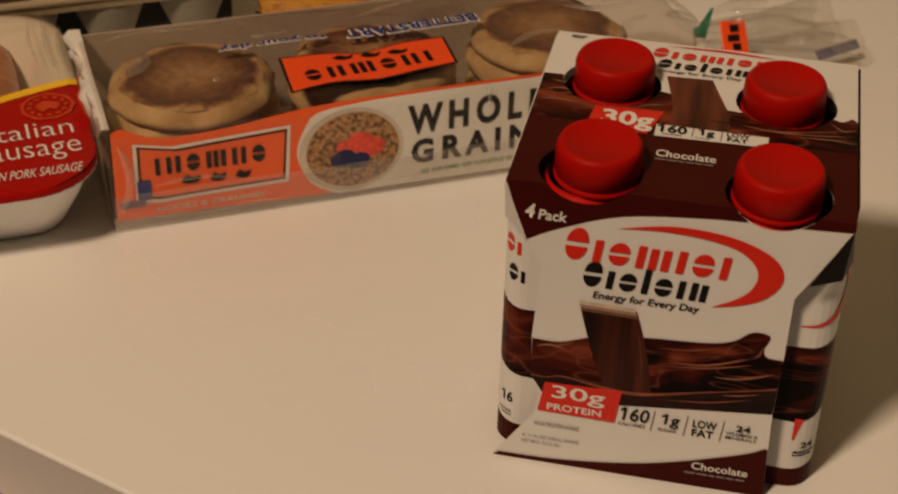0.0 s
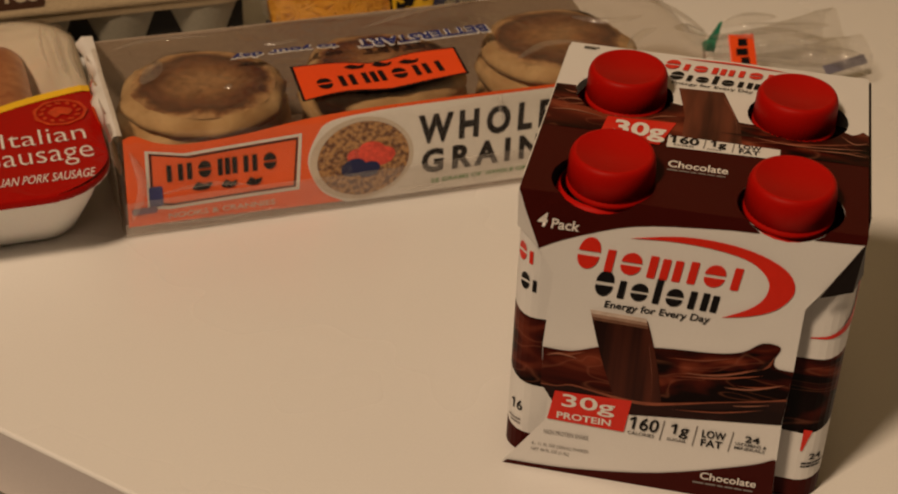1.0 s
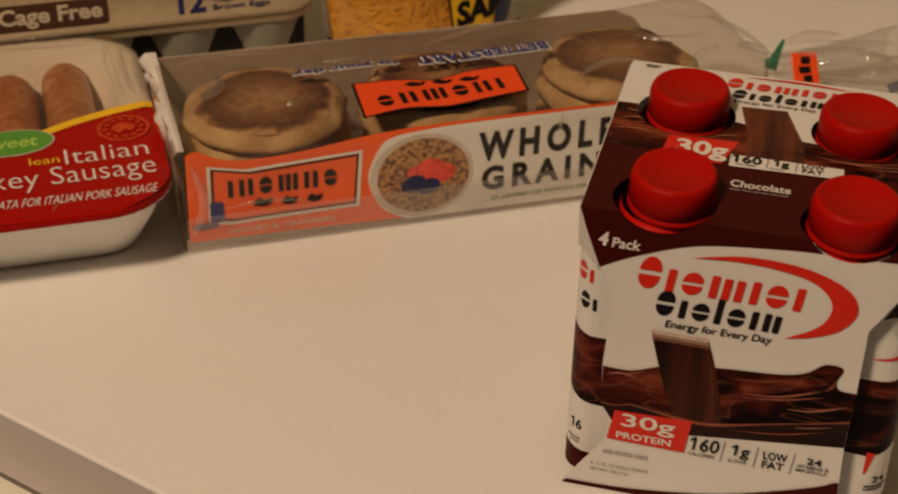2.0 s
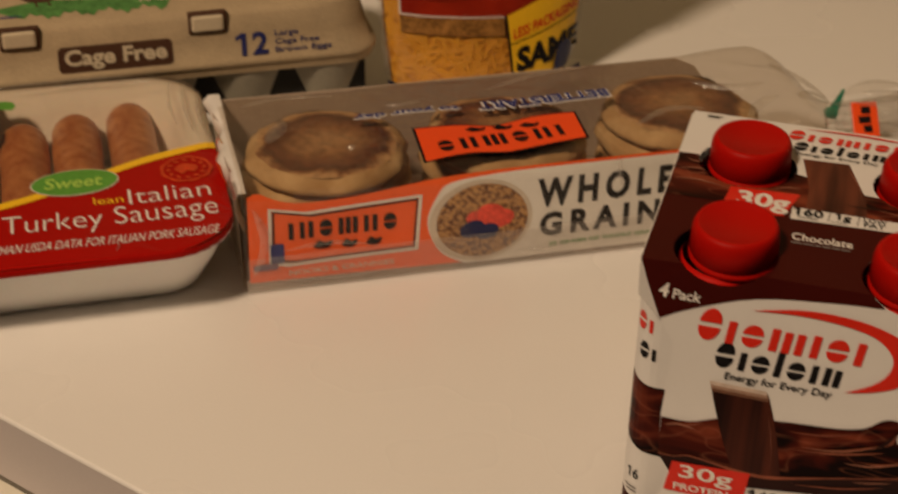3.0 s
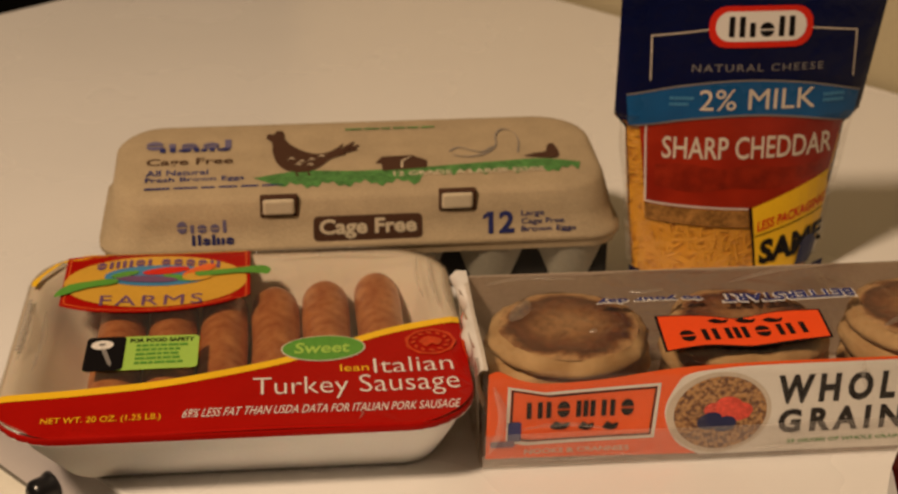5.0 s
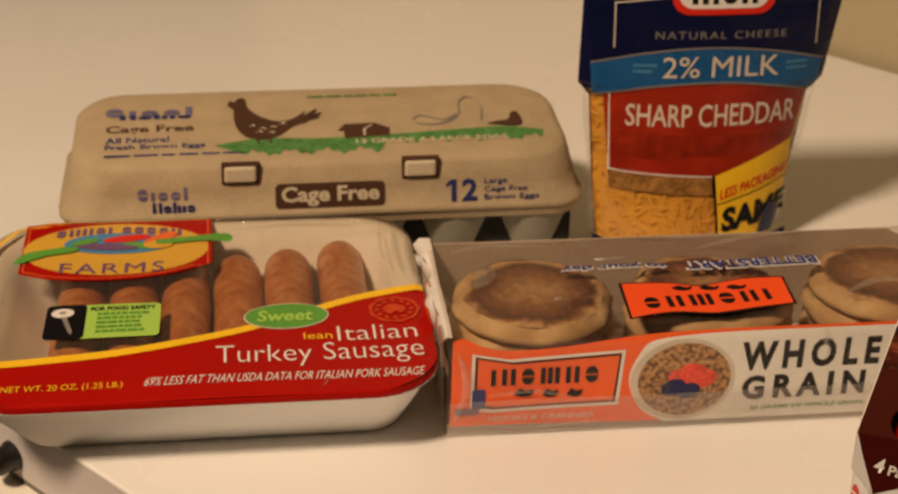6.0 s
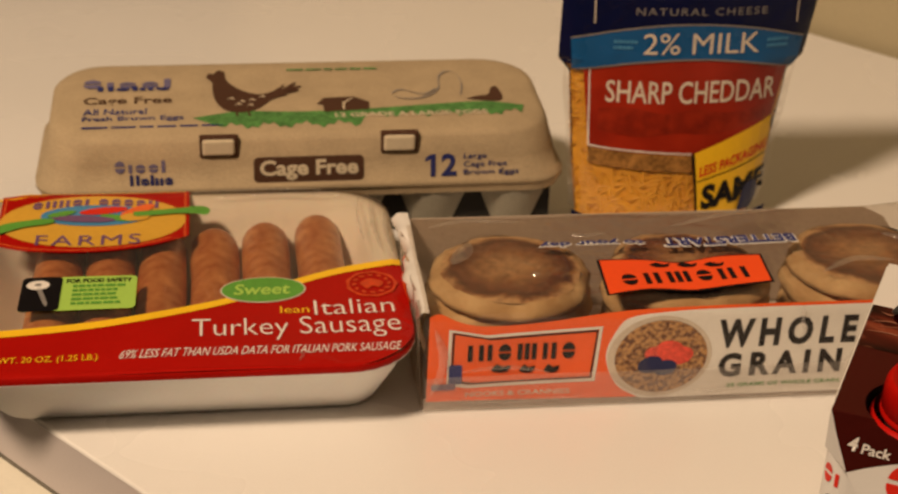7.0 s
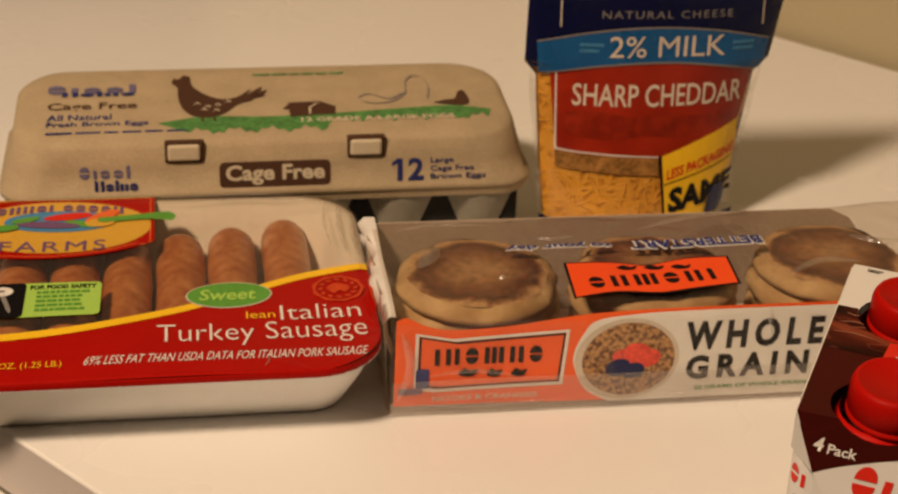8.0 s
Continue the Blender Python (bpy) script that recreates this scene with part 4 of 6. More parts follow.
part("back_print", loft([[(x, y, z) for x, z in ((0.003, 0.002), (0.282, 0.002), (0.279, 0.020), (0.273, 0.040), (0.264, 0.052), (0.252, MH - 0.0012), (0.003, MH - 0.0012))] for y in (MD - 0.0016, MD - 0.0022)]), M_TAUPE, muffins, "taupe inside of the printed back panel")


def bag_front(u, z, off):
    return (u, -off - 0.0002 + 0.0008 * math.sin(38 * u) * math.sin(60 * z), z)


def bag_top(u, v, off):
    return (u, v, MH + 0.0016 + off - 0.0010 * math.sin(math.pi * min(max(u / ML, 0), 1) * 3) ** 2)


ST = (0.012, 0.012)
edge = smooth_line([(0.0025, 0.0535), (0.0078, 0.0550), (0.0176, 0.0500), (0.0315, 0.0473), (0.0593, 0.0487), (0.0955, 0.0533), (0.1437, 0.0548), (0.2189, 0.0550), (0.2820, 0.0552)], 5)
printed("film_margin", [(0.0005, 0.0006), (0.284, 0.0006), (0.284, 0.0070), (0.0005, 0.0075)], bag_front, 0.0004, M_MARGIN, bag_film, "clear film margin", ST)
printed("orange_print", [(0.0020, 0.0060), (0.150, 0.0035), (0.282, 0.0030)] + edge[::-1], bag_front, 0.0006, M_ORANGE, bag_film, "orange printed front panel", ST)
white = smooth_line([(0.1090, 0.0035), (0.0960, 0.0120), (0.0895, 0.0290), (0.0945, 0.0440), (0.1010, 0.0500), (0.1180, 0.0522), (0.1437, 0.0532), (0.2189, 0.0534), (0.2810, 0.0536)], 5)
printed("white_print", white + [(0.2810, 0.0030)], bag_front, 0.0009, M_PAPER, bag_film, "white printed front panel", ST)
fr = [(0.0120, 0.0465), (0.0300, 0.0425), (0.0869, 0.0455), (0.0851, 0.0145), (0.0216, 0.0130), (0.0116, 0.0150)]


def shrunk(loop, k):
    cx, cy = sum(p[0] for p in loop) / len(loop), sum(p[1] for p in loop) / len(loop)
    return [(a - math.copysign(k, a - cx), b - math.copysign(k, b - cy)) for a, b in loop]


part("lower_film", laid(flat([[(0.001, 0.0008), (0.284, 0.0008), (0.284, 0.0200), (0.150, 0.0206), (0.001, 0.0200)]]), bag_front, 0.0020, ST), film_surface("doubled_film", (0.98, 0.97, 0.96), 0.11, 0.12, 0.2, 0.9, 70, cloud=(0.82, 0.74, 0.68)), muffins, "milky doubled film along the foot", True)
printed("frame_print", [fr, shrunk(fr, 0.0016)], bag_front, 0.0009, M_PAPER, bag_film, "", ST)
printed("frame_print", [shrunk(fr, 0.0020), shrunk(fr, 0.0028)], bag_front, 0.0010, M_INK, bag_film, "", ST)
CAPS5 = "INDMND"
bars(CAPS5, (0.0215, 0.0740, 0.0280, 0.0372), bag_front, 0.0012, M_INK, bag_film, 0.0, gap=0.35, step=ST)
for a, b, w in ((0.0330, 0.0225, 0.010), (0.0470, 0.0218, 0.008), (0.0590, 0.0215, 0.008)):
    printed("small_drawing", smooth_line([(a, b), (a + w * 0.3, b + 0.0035), (a + w * 0.6, b + 0.0018), (a + w, b + 0.0026), (a + w * 0.8, b - 0.0010), (a + w * 0.3, b - 0.0012), (a, b)], 2)[:-1], bag_front, 0.0012, M_INK, bag_film)
printed("blue_patch", round_rect(0.0125, 0.0190, 0.0155, 0.0265, 0.001, 2), bag_front, 0.0012, M_BLUE_INK, bag_film)
printed("blue_patch", round_rect(0.0040, 0.0160, 0.0125, 0.0160, 0.001, 2), bag_front, 0.0013, M_PURPLE, bag_film)
lettering("NOOKS & CRANNIES", (0.0211, 0.0730, 0.0080, 0.0108), bag_front, 0.0010, M_CREAM_BADGE, bag_film, 0.01, step=ST)
printed("plate_print", oval(0.1165, 0.0275, 0.0262, 0.0228, 40), bag_front, 0.0011, M_CREAM_BADGE, bag_film, "", ST)
printed("toast_print", oval(0.1172, 0.0275, 0.0232, 0.0205, 40), bag_front, 0.0013, M_TOAST, bag_film, "round toasted muffin picture", ST)
for a, b, r, m in ((0.1215, 0.0310, 0.0068, M_BERRY), (0.1265, 0.0280, 0.0060, M_BERRY), (0.1150, 0.0285, 0.0060, M_BERRY), (0.1120, 0.0235, 0.0058, M_BLUEBERRY), (0.1195, 0.0215, 0.0052, M_BLUEBERRY)):
    printed("fruit_print", smooth_line([(x + 0.0012 * math.sin(7 * i + a * 900), y) for i, (x, y) in enumerate(oval(a, b, r, r * 0.85, 9))], 3), bag_front, 0.0015 if m is M_BERRY else 0.0017, m, bag_film)
lettering("WHOLE", (0.1450, 0.2160, 0.0308, 0.0472), bag_front, 0.0012, M_INK, bag_film, 0.042, step=ST, spacing=1.45)
lettering("GRAIN", (0.1470, 0.2105, 0.0140, 0.0278), bag_front, 0.0012, M_INK, bag_film, 0.042, step=ST, spacing=1.45)
lettering("25 GRAMS OF WHOLE GRAIN", (0.1523, 0.2110, 0.0080, 0.0103), bag_front, 0.0012, M_GREEN_INK, bag_film, 0.02, step=ST)
flag = smooth_line([(0.0884, 0.0015), (0.1100, 0.0060), (0.1320, 0.0045), (0.1550, 0.0085), (0.1745, 0.0105)], 4) + smooth_line([(0.1765, 0.0400), (0.1550, 0.0405), (0.1320, 0.0345), (0.1130, 0.0380), (0.0906, 0.0383)], 4)
printed("flag_print", flag, bag_top, 0.0002, M_INK, bag_film, "", ST)
printed("flag_print", shrunk(flag, 0.0014), bag_top, 0.0004, M_ORANGE_DEEP, bag_film, "orange printed flag", ST)
bars(CAPS5, (0.0990, 0.1640, 0.0105, 0.0215), bag_top, 0.0006, M_INK, bag_film, 0.0, True, gap=0.35, step=ST, rise=0.006)
for a in (0.1160, 0.1300, 0.1440):
    printed("small_drawing", smooth_line([(a, 0.031), (a + 0.004, 0.0335), (a + 0.008, 0.0315), (a + 0.011, 0.0330), (a + 0.009, 0.0290), (a + 0.003, 0.0285), (a, 0.031)], 2)[:-1], bag_top, 0.0006, M_INK, bag_film)
lettering("BETTERSTART", (0.1290, 0.2000, 0.0500, 0.0600), bag_top, 0.0006, M_WHITE_INK, bag_film, 0.07, upside=True, step=ST)
lettering("BETTERSTART", (0.1300, 0.1990, 0.0508, 0.0592), bag_top, 0.0012, M_BLUE_INK, bag_film, 0.03, upside=True, step=ST)
lettering("to your day", (0.0640, 0.1200, 0.0520, 0.0590), bag_top, 0.0006, M_WHITE_INK, bag_film, 0.085, upside=True, step=ST)
lettering("to your day", (0.0648, 0.1192, 0.0526, 0.0584), bag_top, 0.0012, M_BLUE_INK, bag_film, 0.025, upside=True, step=ST)

crease = []
for k in range(40):
    x = 0.002 + 0.281 * k / 39
    crease.append([(x, -0.0024 - 0.0003 * math.sin(k), z + 0.0012 * math.sin(0.7 * k + 40 * z)) for z in (0.004, 0.012, 0.0185, 0.0192, 0.0205, 0.0212, 0.030, 0.040, 0.0515)])
    for i, push in ((3, 0.0007), (4, 0.0007)):
        crease[-1][i] = (crease[-1][i][0], crease[-1][i][1] - push, crease[-1][i][2])
part("over_film", loft(crease, False, False, False), M_OVER, muffins, "glossy creased outer film", True)


def fold(line, width, rise, fn, off, parent=muffins):
    """A small raised crease of the film, tapered at both ends."""
    pts, rows = smooth_line(line, 5), []
    for i, (u, v) in enumerate(pts):
        p, q = pts[max(i - 1, 0)], pts[min(i + 1, len(pts) - 1)]
        d = math.hypot(q[0] - p[0], q[1] - p[1])
        nx, ny = -(q[1] - p[1]) / d, (q[0] - p[0]) / d
        t = math.sin(math.pi * (0.04 + 0.92 * i / (len(pts) - 1)))
        rows.append([fn(u + nx * width * t * k, v + ny * width * t * k, off + rise * t * (1 - abs(k) * 2) ** 0.7) for k in (-0.5, -0.25, -0.05, 0.1, 0.3, 0.5)])
    part("film_fold", loft(rows, False, False, False), M_FOLD, parent, "", True)


for line, width, rise in (([(0.0180, 0.0385), (0.0250, 0.0500), (0.0300, 0.0610)], 0.0090, 0.0022), 
                          ([(0.0830, 0.0655), (0.0915, 0.0643), (0.1020, 0.0665)], 0.0028, 0.0012), ([(0.0555, 0.0250), (0.0577, 0.0262), (0.0602, 0.0262)], 0.0042, 0.0018),
                          ([(0.1380, 0.0740), (0.1680, 0.0850), (0.1990, 0.0880)], 0.0050, 0.0012),
                          ([(0.2020, 0.0180), (0.2230, 0.0320), (0.2440, 0.0300)], 0.0050, 0.0016), ([(0.2480, 0.0600), (0.2660, 0.0480), (0.2850, 0.0500)], 0.0060, 0.0022),
                          ([(0.2600, 0.0120), (0.2730, 0.0280), (0.2860, 0.0340)], 0.0060, 0.0022), ([(0.0100, 0.0780), (0.0320, 0.0860), (0.0600, 0.0830)], 0.0040, 0.0012)):
    fold(line, width, rise, bag_top, 0.0004)
for line, width, rise in (([(0.1863, 0.0545), (0.1868, 0.0470), (0.1883, 0.0390)], 0.0026, 0.0016), ([(0.0035, 0.0100), (0.0100, 0.0290), (0.0050, 0.0480)], 0.0050, 0.0014),
                          ([(0.0180, 0.0230), (0.0400, 0.0250), (0.0620, 0.0215)], 0.0026, 0.0008), ([(0.2100, 0.0180), (0.2220, 0.0340), (0.2280, 0.0500)], 0.0036, 0.0012),
                          ([(0.0120, 0.0075), (0.0420, 0.0058), (0.0800, 0.0072)], 0.0028, 0.0010), ([(0.1350, 0.0085), (0.1450, 0.0070), (0.1600, 0.0080)], 0.0022, 0.0010)):
    fold(line, width, rise, bag_front, 0.0026)


def muffin(x, y, z, seed):
    m = thing("muffin", Matrix.Translation((x, y, z)), "griddled english muffin with a browned top and pale sides", "muffin", "muffins in the bag")
    R, h = 0.0420, 0.0262
    prof = [(0.001, 0.0), (R - 0.006, 0.0), (R - 0.0015, 0.0030), (R + 0.0006, 0.0080), (R - 0.0002, 0.0132), (R - 0.0052, 0.0156), (R - 0.0055, 0.0165), (R - 0.0008, 0.0181), (R - 0.0012, 0.0208), (R - 0.0040, 0.0240), (R - 0.0070, h - 0.0008)]
    bm = lathe(prof, 64, True, False)
    for v in bm.verts:
        k = noise.noise(v.co * 55 + Vector((seed, 0, 0)))
        k += 0.55 * noise.noise(v.co * 150 + Vector((seed, 3, 0)))
        v.co += Vector((v.co.x, v.co.y, 0)) * 0.055 * k + Vector((0, 0, 0.0014 * k))
    part("side", bm, M_CRUMB, m, "pale floury side", True)
    top = [(R - 0.0066, h - 0.0010), (R - 0.0115, h - 0.0002), (R * 0.55, h + 0.0006), (R * 0.3, h + 0.0003), (0.0015, h)]
    bm = lathe(top, 48, False, True)
    for v in bm.verts:
        k = noise.noise(Vector((v.co.x, v.co.y, 0.02)) * 55 + Vector((seed, 0, 0)))
        v.co += Vector((v.co.x, v.co.y, 0)) * 0.05 * k + Vector((0, 0, 0.0012 * k))
    part("griddled_top", bm, M_GRIDDLE, m, "browned griddled top", True)


for i, (x, y) in enumerate(((0.0475, 0.0455), (0.1390, 0.0440), (0.2365, 0.0495))):
    muffin(x, y, 0.0014, i * 3.1)
    muffin(x + 0.001, y - 0.001, 0.0284, i * 3.1 + 1.3)

tie = lathe([(0.0026, -0.003), (0.0034, -0.0015), (0.0034, 0.0015), (0.0026, 0.003)], 20)
part("twist_tie", moved(tie, Matrix.Translation((0.3440, 0.0800, 0.022)) @ pose(0, 0, 0, 0, 90, 0)), M_TEAL, muffins, "teal twist tie")
part("twist_tie", moved(loft([[(-0.004, 0, 0), (0.004, 0, 0), (0.003, 0.001, 0), (-0.003, 0.001, 0)], [(-0.003, 0, 0.010), (0.003, 0, 0.011), (0.002, 0.001, 0.011), (-0.002, 0.001, 0.010)], [(0.0005, 0, 0.021), (0.002, 0, 0.022), (0.0018, 0.001, 0.022), (0.0008, 0.001, 0.021)]]), Matrix.Translation((0.3450, 0.0820, 0.017)) @ pose(0, 0, 0, 0, 14, 0) @ Matrix.Diagonal((1, 1, 0.86, 1))), M_TEAL, muffins)
tail = []
for k in range(12):
    t = k / 11
    w = 0.006 + 0.022 * t
    tail.append([(0.346 + 0.085 * t, 0.080 - 0.006 * t + w * math.cos(a), max(0.020 - 0.004 * t + (0.006 + 0.004 * t) * math.sin(a) * (1 + 0.5 * math.sin(5 * a + 4 * t)) + 0.004 * math.sin(6 * t + 3 * a) * t, 0.001)) for a in (2 * math.pi * i / 28 for i in range(28))])
part("film_tail", loft(tail, False, False), M_FILM_TAIL, muffins, "crumpled clear film tail", True)
def on_tail(u, v, off):
    return (u, v, max(0.030 - 0.10 * (u - 0.350) + off, 0.001))


for line, width, rise in (([(0.352, 0.085), (0.372, 0.094), (0.396, 0.098)], 0.010, 0.005), ([(0.356, 0.074), (0.382, 0.072), (0.410, 0.064)], 0.012, 0.006), ([(0.366, 0.088), (0.392, 0.082), (0.424, 0.086)], 0.010, 0.004),
                          ([(0.300, 0.040), (0.318, 0.058), (0.338, 0.074)], 0.008, 0.004), ([(0.300, 0.080), (0.320, 0.082), (0.340, 0.080)], 0.007, 0.004), ([(0.380, 0.060), (0.404, 0.052), (0.422, 0.046)], 0.008, 0.004)):
    fold(line, width, rise, on_tail if line[0][0] > 0.35 else (lambda u, v, off: (u, v, 0.056 - 0.62 * (u - 0.300) + off)), 0.0)
part("closure_tag", moved(box(-0.0075, 0.0075, -0.0006, 0.0006, -0.010, 0.010, bevel=0.0004), Matrix.Translation((0.3590, 0.0680, 0.022)) @ pose(0, 0, 0, -42, 0, -8)), M_ORANGE_DEEP, muffins, "orange printed tail band")
for dx, z0, z1, half in ((0.0004, 0.0030, 0.0072, 0.0026), (-0.0006, -0.0024, 0.0016, 0.0034), (0.0008, -0.0076, -0.0036, 0.0024)):
    part("closure_tag", moved(box(dx - half, dx + half, -0.0010, -0.0007, z0, z1), Matrix.Translation((0.3590, 0.0680, 0.022)) @ pose(0, 0, 0, -42, 0, -8)), M_INK, muffins, "black print")
part("end_strip", moved(box(-0.016, 0.016, -0.0005, 0.0005, -0.003, 0.003, bevel=0.0003), Matrix.Translation((0.4200, 0.0560, 0.012)) @ pose(0, 0, 0, -50, 0, 14)), M_SLATE, muffins, "grey printed edge of the bag")

# ---------------------------------------------------------------- sausage tray
tray = thing("sausage_tray", Matrix(), "white foam tray of turkey sausages under red printed film", "meat tray")
TX0, TX1, TY0, TY1, TZ = -0.2310, -0.0035, -0.0215, 0.1690, 0.0420


def tray_ring(grow, base, z, r):
    """Between the rim outline and the smaller base outline."""
    k = base
    return [(x, y, z) for x, y in round_rect(TX0 - grow + k * 0.026, TX1 + grow - k * 0.0160, TY0 - grow + k * 0.0285, TY1 + grow - k * 0.022, r, 7)]


shell = [tray_ring(-0.0012, 1.0, 0.0, 0.017), tray_ring(0.0, 0.98, 0.0016, 0.019), tray_ring(0, 0.45, 0.0230, 0.025), tray_ring(0, 0.22, 0.0345, 0.030), tray_ring(0, 0.05, 0.0362, 0.033),
         tray_ring(0.0006, 0.0, 0.0374, 0.034), tray_ring(0.0, 0.0, 0.0392, 0.034), tray_ring(-0.004, 0.0, 0.0400, 0.032), tray_ring(-0.0085, 0.0, 0.0392, 0.030), tray_ring(-0.0125, 0.2, 0.030, 0.028), tray_ring(-0.0125, 0.75, 0.0090, 0.026), tray_ring(-0.016, 0.80, 0.0075, 0.024)]
part("foam_tray", loft(shell, True, True), M_FOAM, tray, "white foam tray", True)


def tray_top(u, v, off):
    e = min(u - TX0, TX1 - u, v - TY0, TY1 - v)
    drop = 0.0014 * max(0.0, 1 - max(e, 0.0) / 0.006) ** 2
    return (u, v, TZ + 0.0003 + off - drop + 0.0004 * math.sin(40 * u + 25 * v))


TS = (0.012, 0.010)
tray_film = part("film", laid(flat([round_rect(TX0, TX1, TY0, TY1, 0.034, 8)]), tray_top, -0.0007, (0.008, 0.008)), M_FILM_TRAY, tray, "clear stretched film", True)
curve = smooth_line([(TX0, 0.0165), (-0.1900, 0.0200), (-0.1500, 0.0250), (-0.1080, 0.0375), (-0.0766, 0.0515), (-0.0407, 0.0690), (TX1, 0.0795)], 6)
skirt = [p for p in round_rect(TX0, TX1, TY0, TY1, 0.034, 8) if p[1] < 0.014]
skirt = sorted([p for p in skirt if p[0] < -0.11], key=lambda p: -p[1]) + sorted([p for p in skirt if p[0] >= -0.11], key=lambda p: p[1])
red_area = [(TX0, 0.0155)] + skirt + [(TX1, 0.076)] + curve[::-1][1:-1]
printed("red_print", red_area, tray_top, 0.0004, M_LABEL_RED, tray_film, "red printed film band", TS)
rim_line = round_rect(TX0, TX1, TY0, TY1, 0.034, 8)


def wrap(points, material, label):
    """The film turned down over the rim of the tray."""
    rows = [[(x + (x - TX0 - 0.11) * g, y + (y - 0.07) * g, z) for x, y in points] for g, z in ((0.0, TZ - 0.0008), (0.004, TZ - 0.0014), (0.006, TZ - 0.0028), (0.005, TZ - 0.0042))]
    part("film_wrap", loft(rows, False, False, False), material, tray, label, True)


start = max(range(len(rim_line)), key=lambda k: (rim_line[k][1], -rim_line[k][0]))
turned = rim_line[start:] + rim_line[:start + 1]
lower = [p for p in turned if p[1] < 0.016]
wrap([(TX0, 0.016)] + lower + [(TX1, 0.040), (TX1, 0.076)], M_LABEL_RED, "red film turned over the rim")
wrap([(TX1, 0.076)] + [p for p in rim_line if p[1] > 0.1] + [(TX0, 0.016)], M_FILM_TRAY, "clear film turned over the rim")
printed("yellow_stripe", curve + [(u, v - 0.0062) for u, v in curve[::-1]], tray_top, 0.0007, M_YELLOW, tray_film, "yellow stripe", TS)
printed("yellow_stripe", [(TX0 + 0.0015, 0.132), (TX0 + 0.0040, 0.130), (TX0 + 0.0066, 0.141), (-0.214, 0.1600), (-0.185, 0.1660), (-0.115, 0.1665), (-0.115, 0.1685), (-0.200, 0.1685), (TX0 + 0.012, 0.1560), (TX0 + 0.0015, 0.137)], tray_top, 0.0007, M_YELLOW, tray_film, "", TS)
badge = [(-0.2130, 0.1625), (-0.1900, 0.1675), (-0.1126, 0.1675), (-0.1121, 0.1190)] + smooth_line([(-0.1121, 0.1130), (-0.1350, 0.1010), (-0.1640, 0.0955), (-0.1950, 0.0985), (-0.2120, 0.1060)], 5)
printed("badge_print", badge, tray_top, 0.0007, M_LABEL_RED, tray_film, "brick red badge", TS)
printed("badge_print", [shrunk(badge, 0.0018), shrunk(badge, 0.0024)], tray_top, 0.0009, M_SEAL, tray_film, "", TS)
printed("badge_oval", oval(-0.1630, 0.1315, 0.0490, 0.0308, 44), tray_top, 0.0010, M_GOLD, tray_film, "golden oval", TS)
printed("badge_oval", oval(-0.1620, 0.1375, 0.0290, 0.0128, 32), tray_top, 0.0013, M_SKY, tray_film, "", TS)
for cx, cy, rx, ry, tn, m in ((-0.158, 0.1425, 0.013, 0.0042, 0.2, M_RED), (-0.168, 0.1325, 0.017, 0.0040, -0.1, M_PURPLE), (-0.140, 0.1420, 0.011, 0.0045, 0.7, M_SEAL), (-0.150, 0.1335, 0.010, 0.0035, -0.3, M_LEAF), (-0.141, 0.1345, 0.008, 0.0050, 0.1, M_GOLD), (-0.180, 0.1390, 0.008, 0.0030, 0.4, M_LEAF)):
    printed("produce_print", oval(cx, cy, rx, ry, 18, tn), tray_top, 0.0016 + 0.0001 * (rx * 1000 % 3), m, tray_film)
printed("green_banner", smooth_line([(-0.2140, 0.1210), (-0.2090, 0.1275), (-0.1980, 0.1310), (-0.1850, 0.1335), (-0.1840, 0.1275), (-0.1980, 0.1235), (-0.2060, 0.1190), (-0.2150, 0.1140), (-0.2140, 0.1210)], 3)[:-1], tray_top, 0.0020, M_LEAF, tray_film, "green banner", TS)
printed("green_banner", smooth_line([(-0.1420, 0.1400), (-0.1200, 0.1430), (-0.1060, 0.1450), (-0.1010, 0.1400), (-0.1030, 0.1340), (-0.1090, 0.1360), (-0.1200, 0.1370), (-0.1400, 0.1345), (-0.1420, 0.1400)], 3)[:-1], tray_top, 0.0020, M_LEAF, tray_film, "green banner", TS)
lettering("FARMS", (-0.1910, -0.1370, 0.1035, 0.1150), tray_top, 0.0014, M_PURPLE, tray_film, 0.0, step=TS, arch=-0.0015, spacing=1.2)
bars("DNNDI DDDDN", (-0.1960, -0.1290, 0.1450, 0.1535), tray_top, 0.0014, M_PURPLE, tray_film, arch=0.0045, step=TS)
printed("safety_label", round_rect(-0.1930, -0.1370, 0.0355, 0.0688, 0.003, 4), tray_top, 0.0009, M_LIME, tray_film, "lime green safety label", TS)
printed("safety_label", round_rect(-0.1930, -0.1735, 0.0353, 0.0690, 0.003, 4), tray_top, 0.0012, M_INK, tray_film, "black thermometer panel", TS)
printed("thermometer_print", oval(-0.1850, 0.0605, 0.0056, 0.0046, 20), tray_top, 0.0015, M_WHITE_INK, tray_film)
printed("thermometer_print", oval(-0.1850, 0.0607, 0.0018, 0.0013, 12), tray_top, 0.0017, M_GREY_INK, tray_film)
printed("thermometer_print", [(-0.1856, 0.0570), (-0.1832, 0.0575), (-0.1790, 0.0420), (-0.1796, 0.0390), (-0.1812, 0.0420)], tray_top, 0.0015, M_GREY_INK, tray_film)
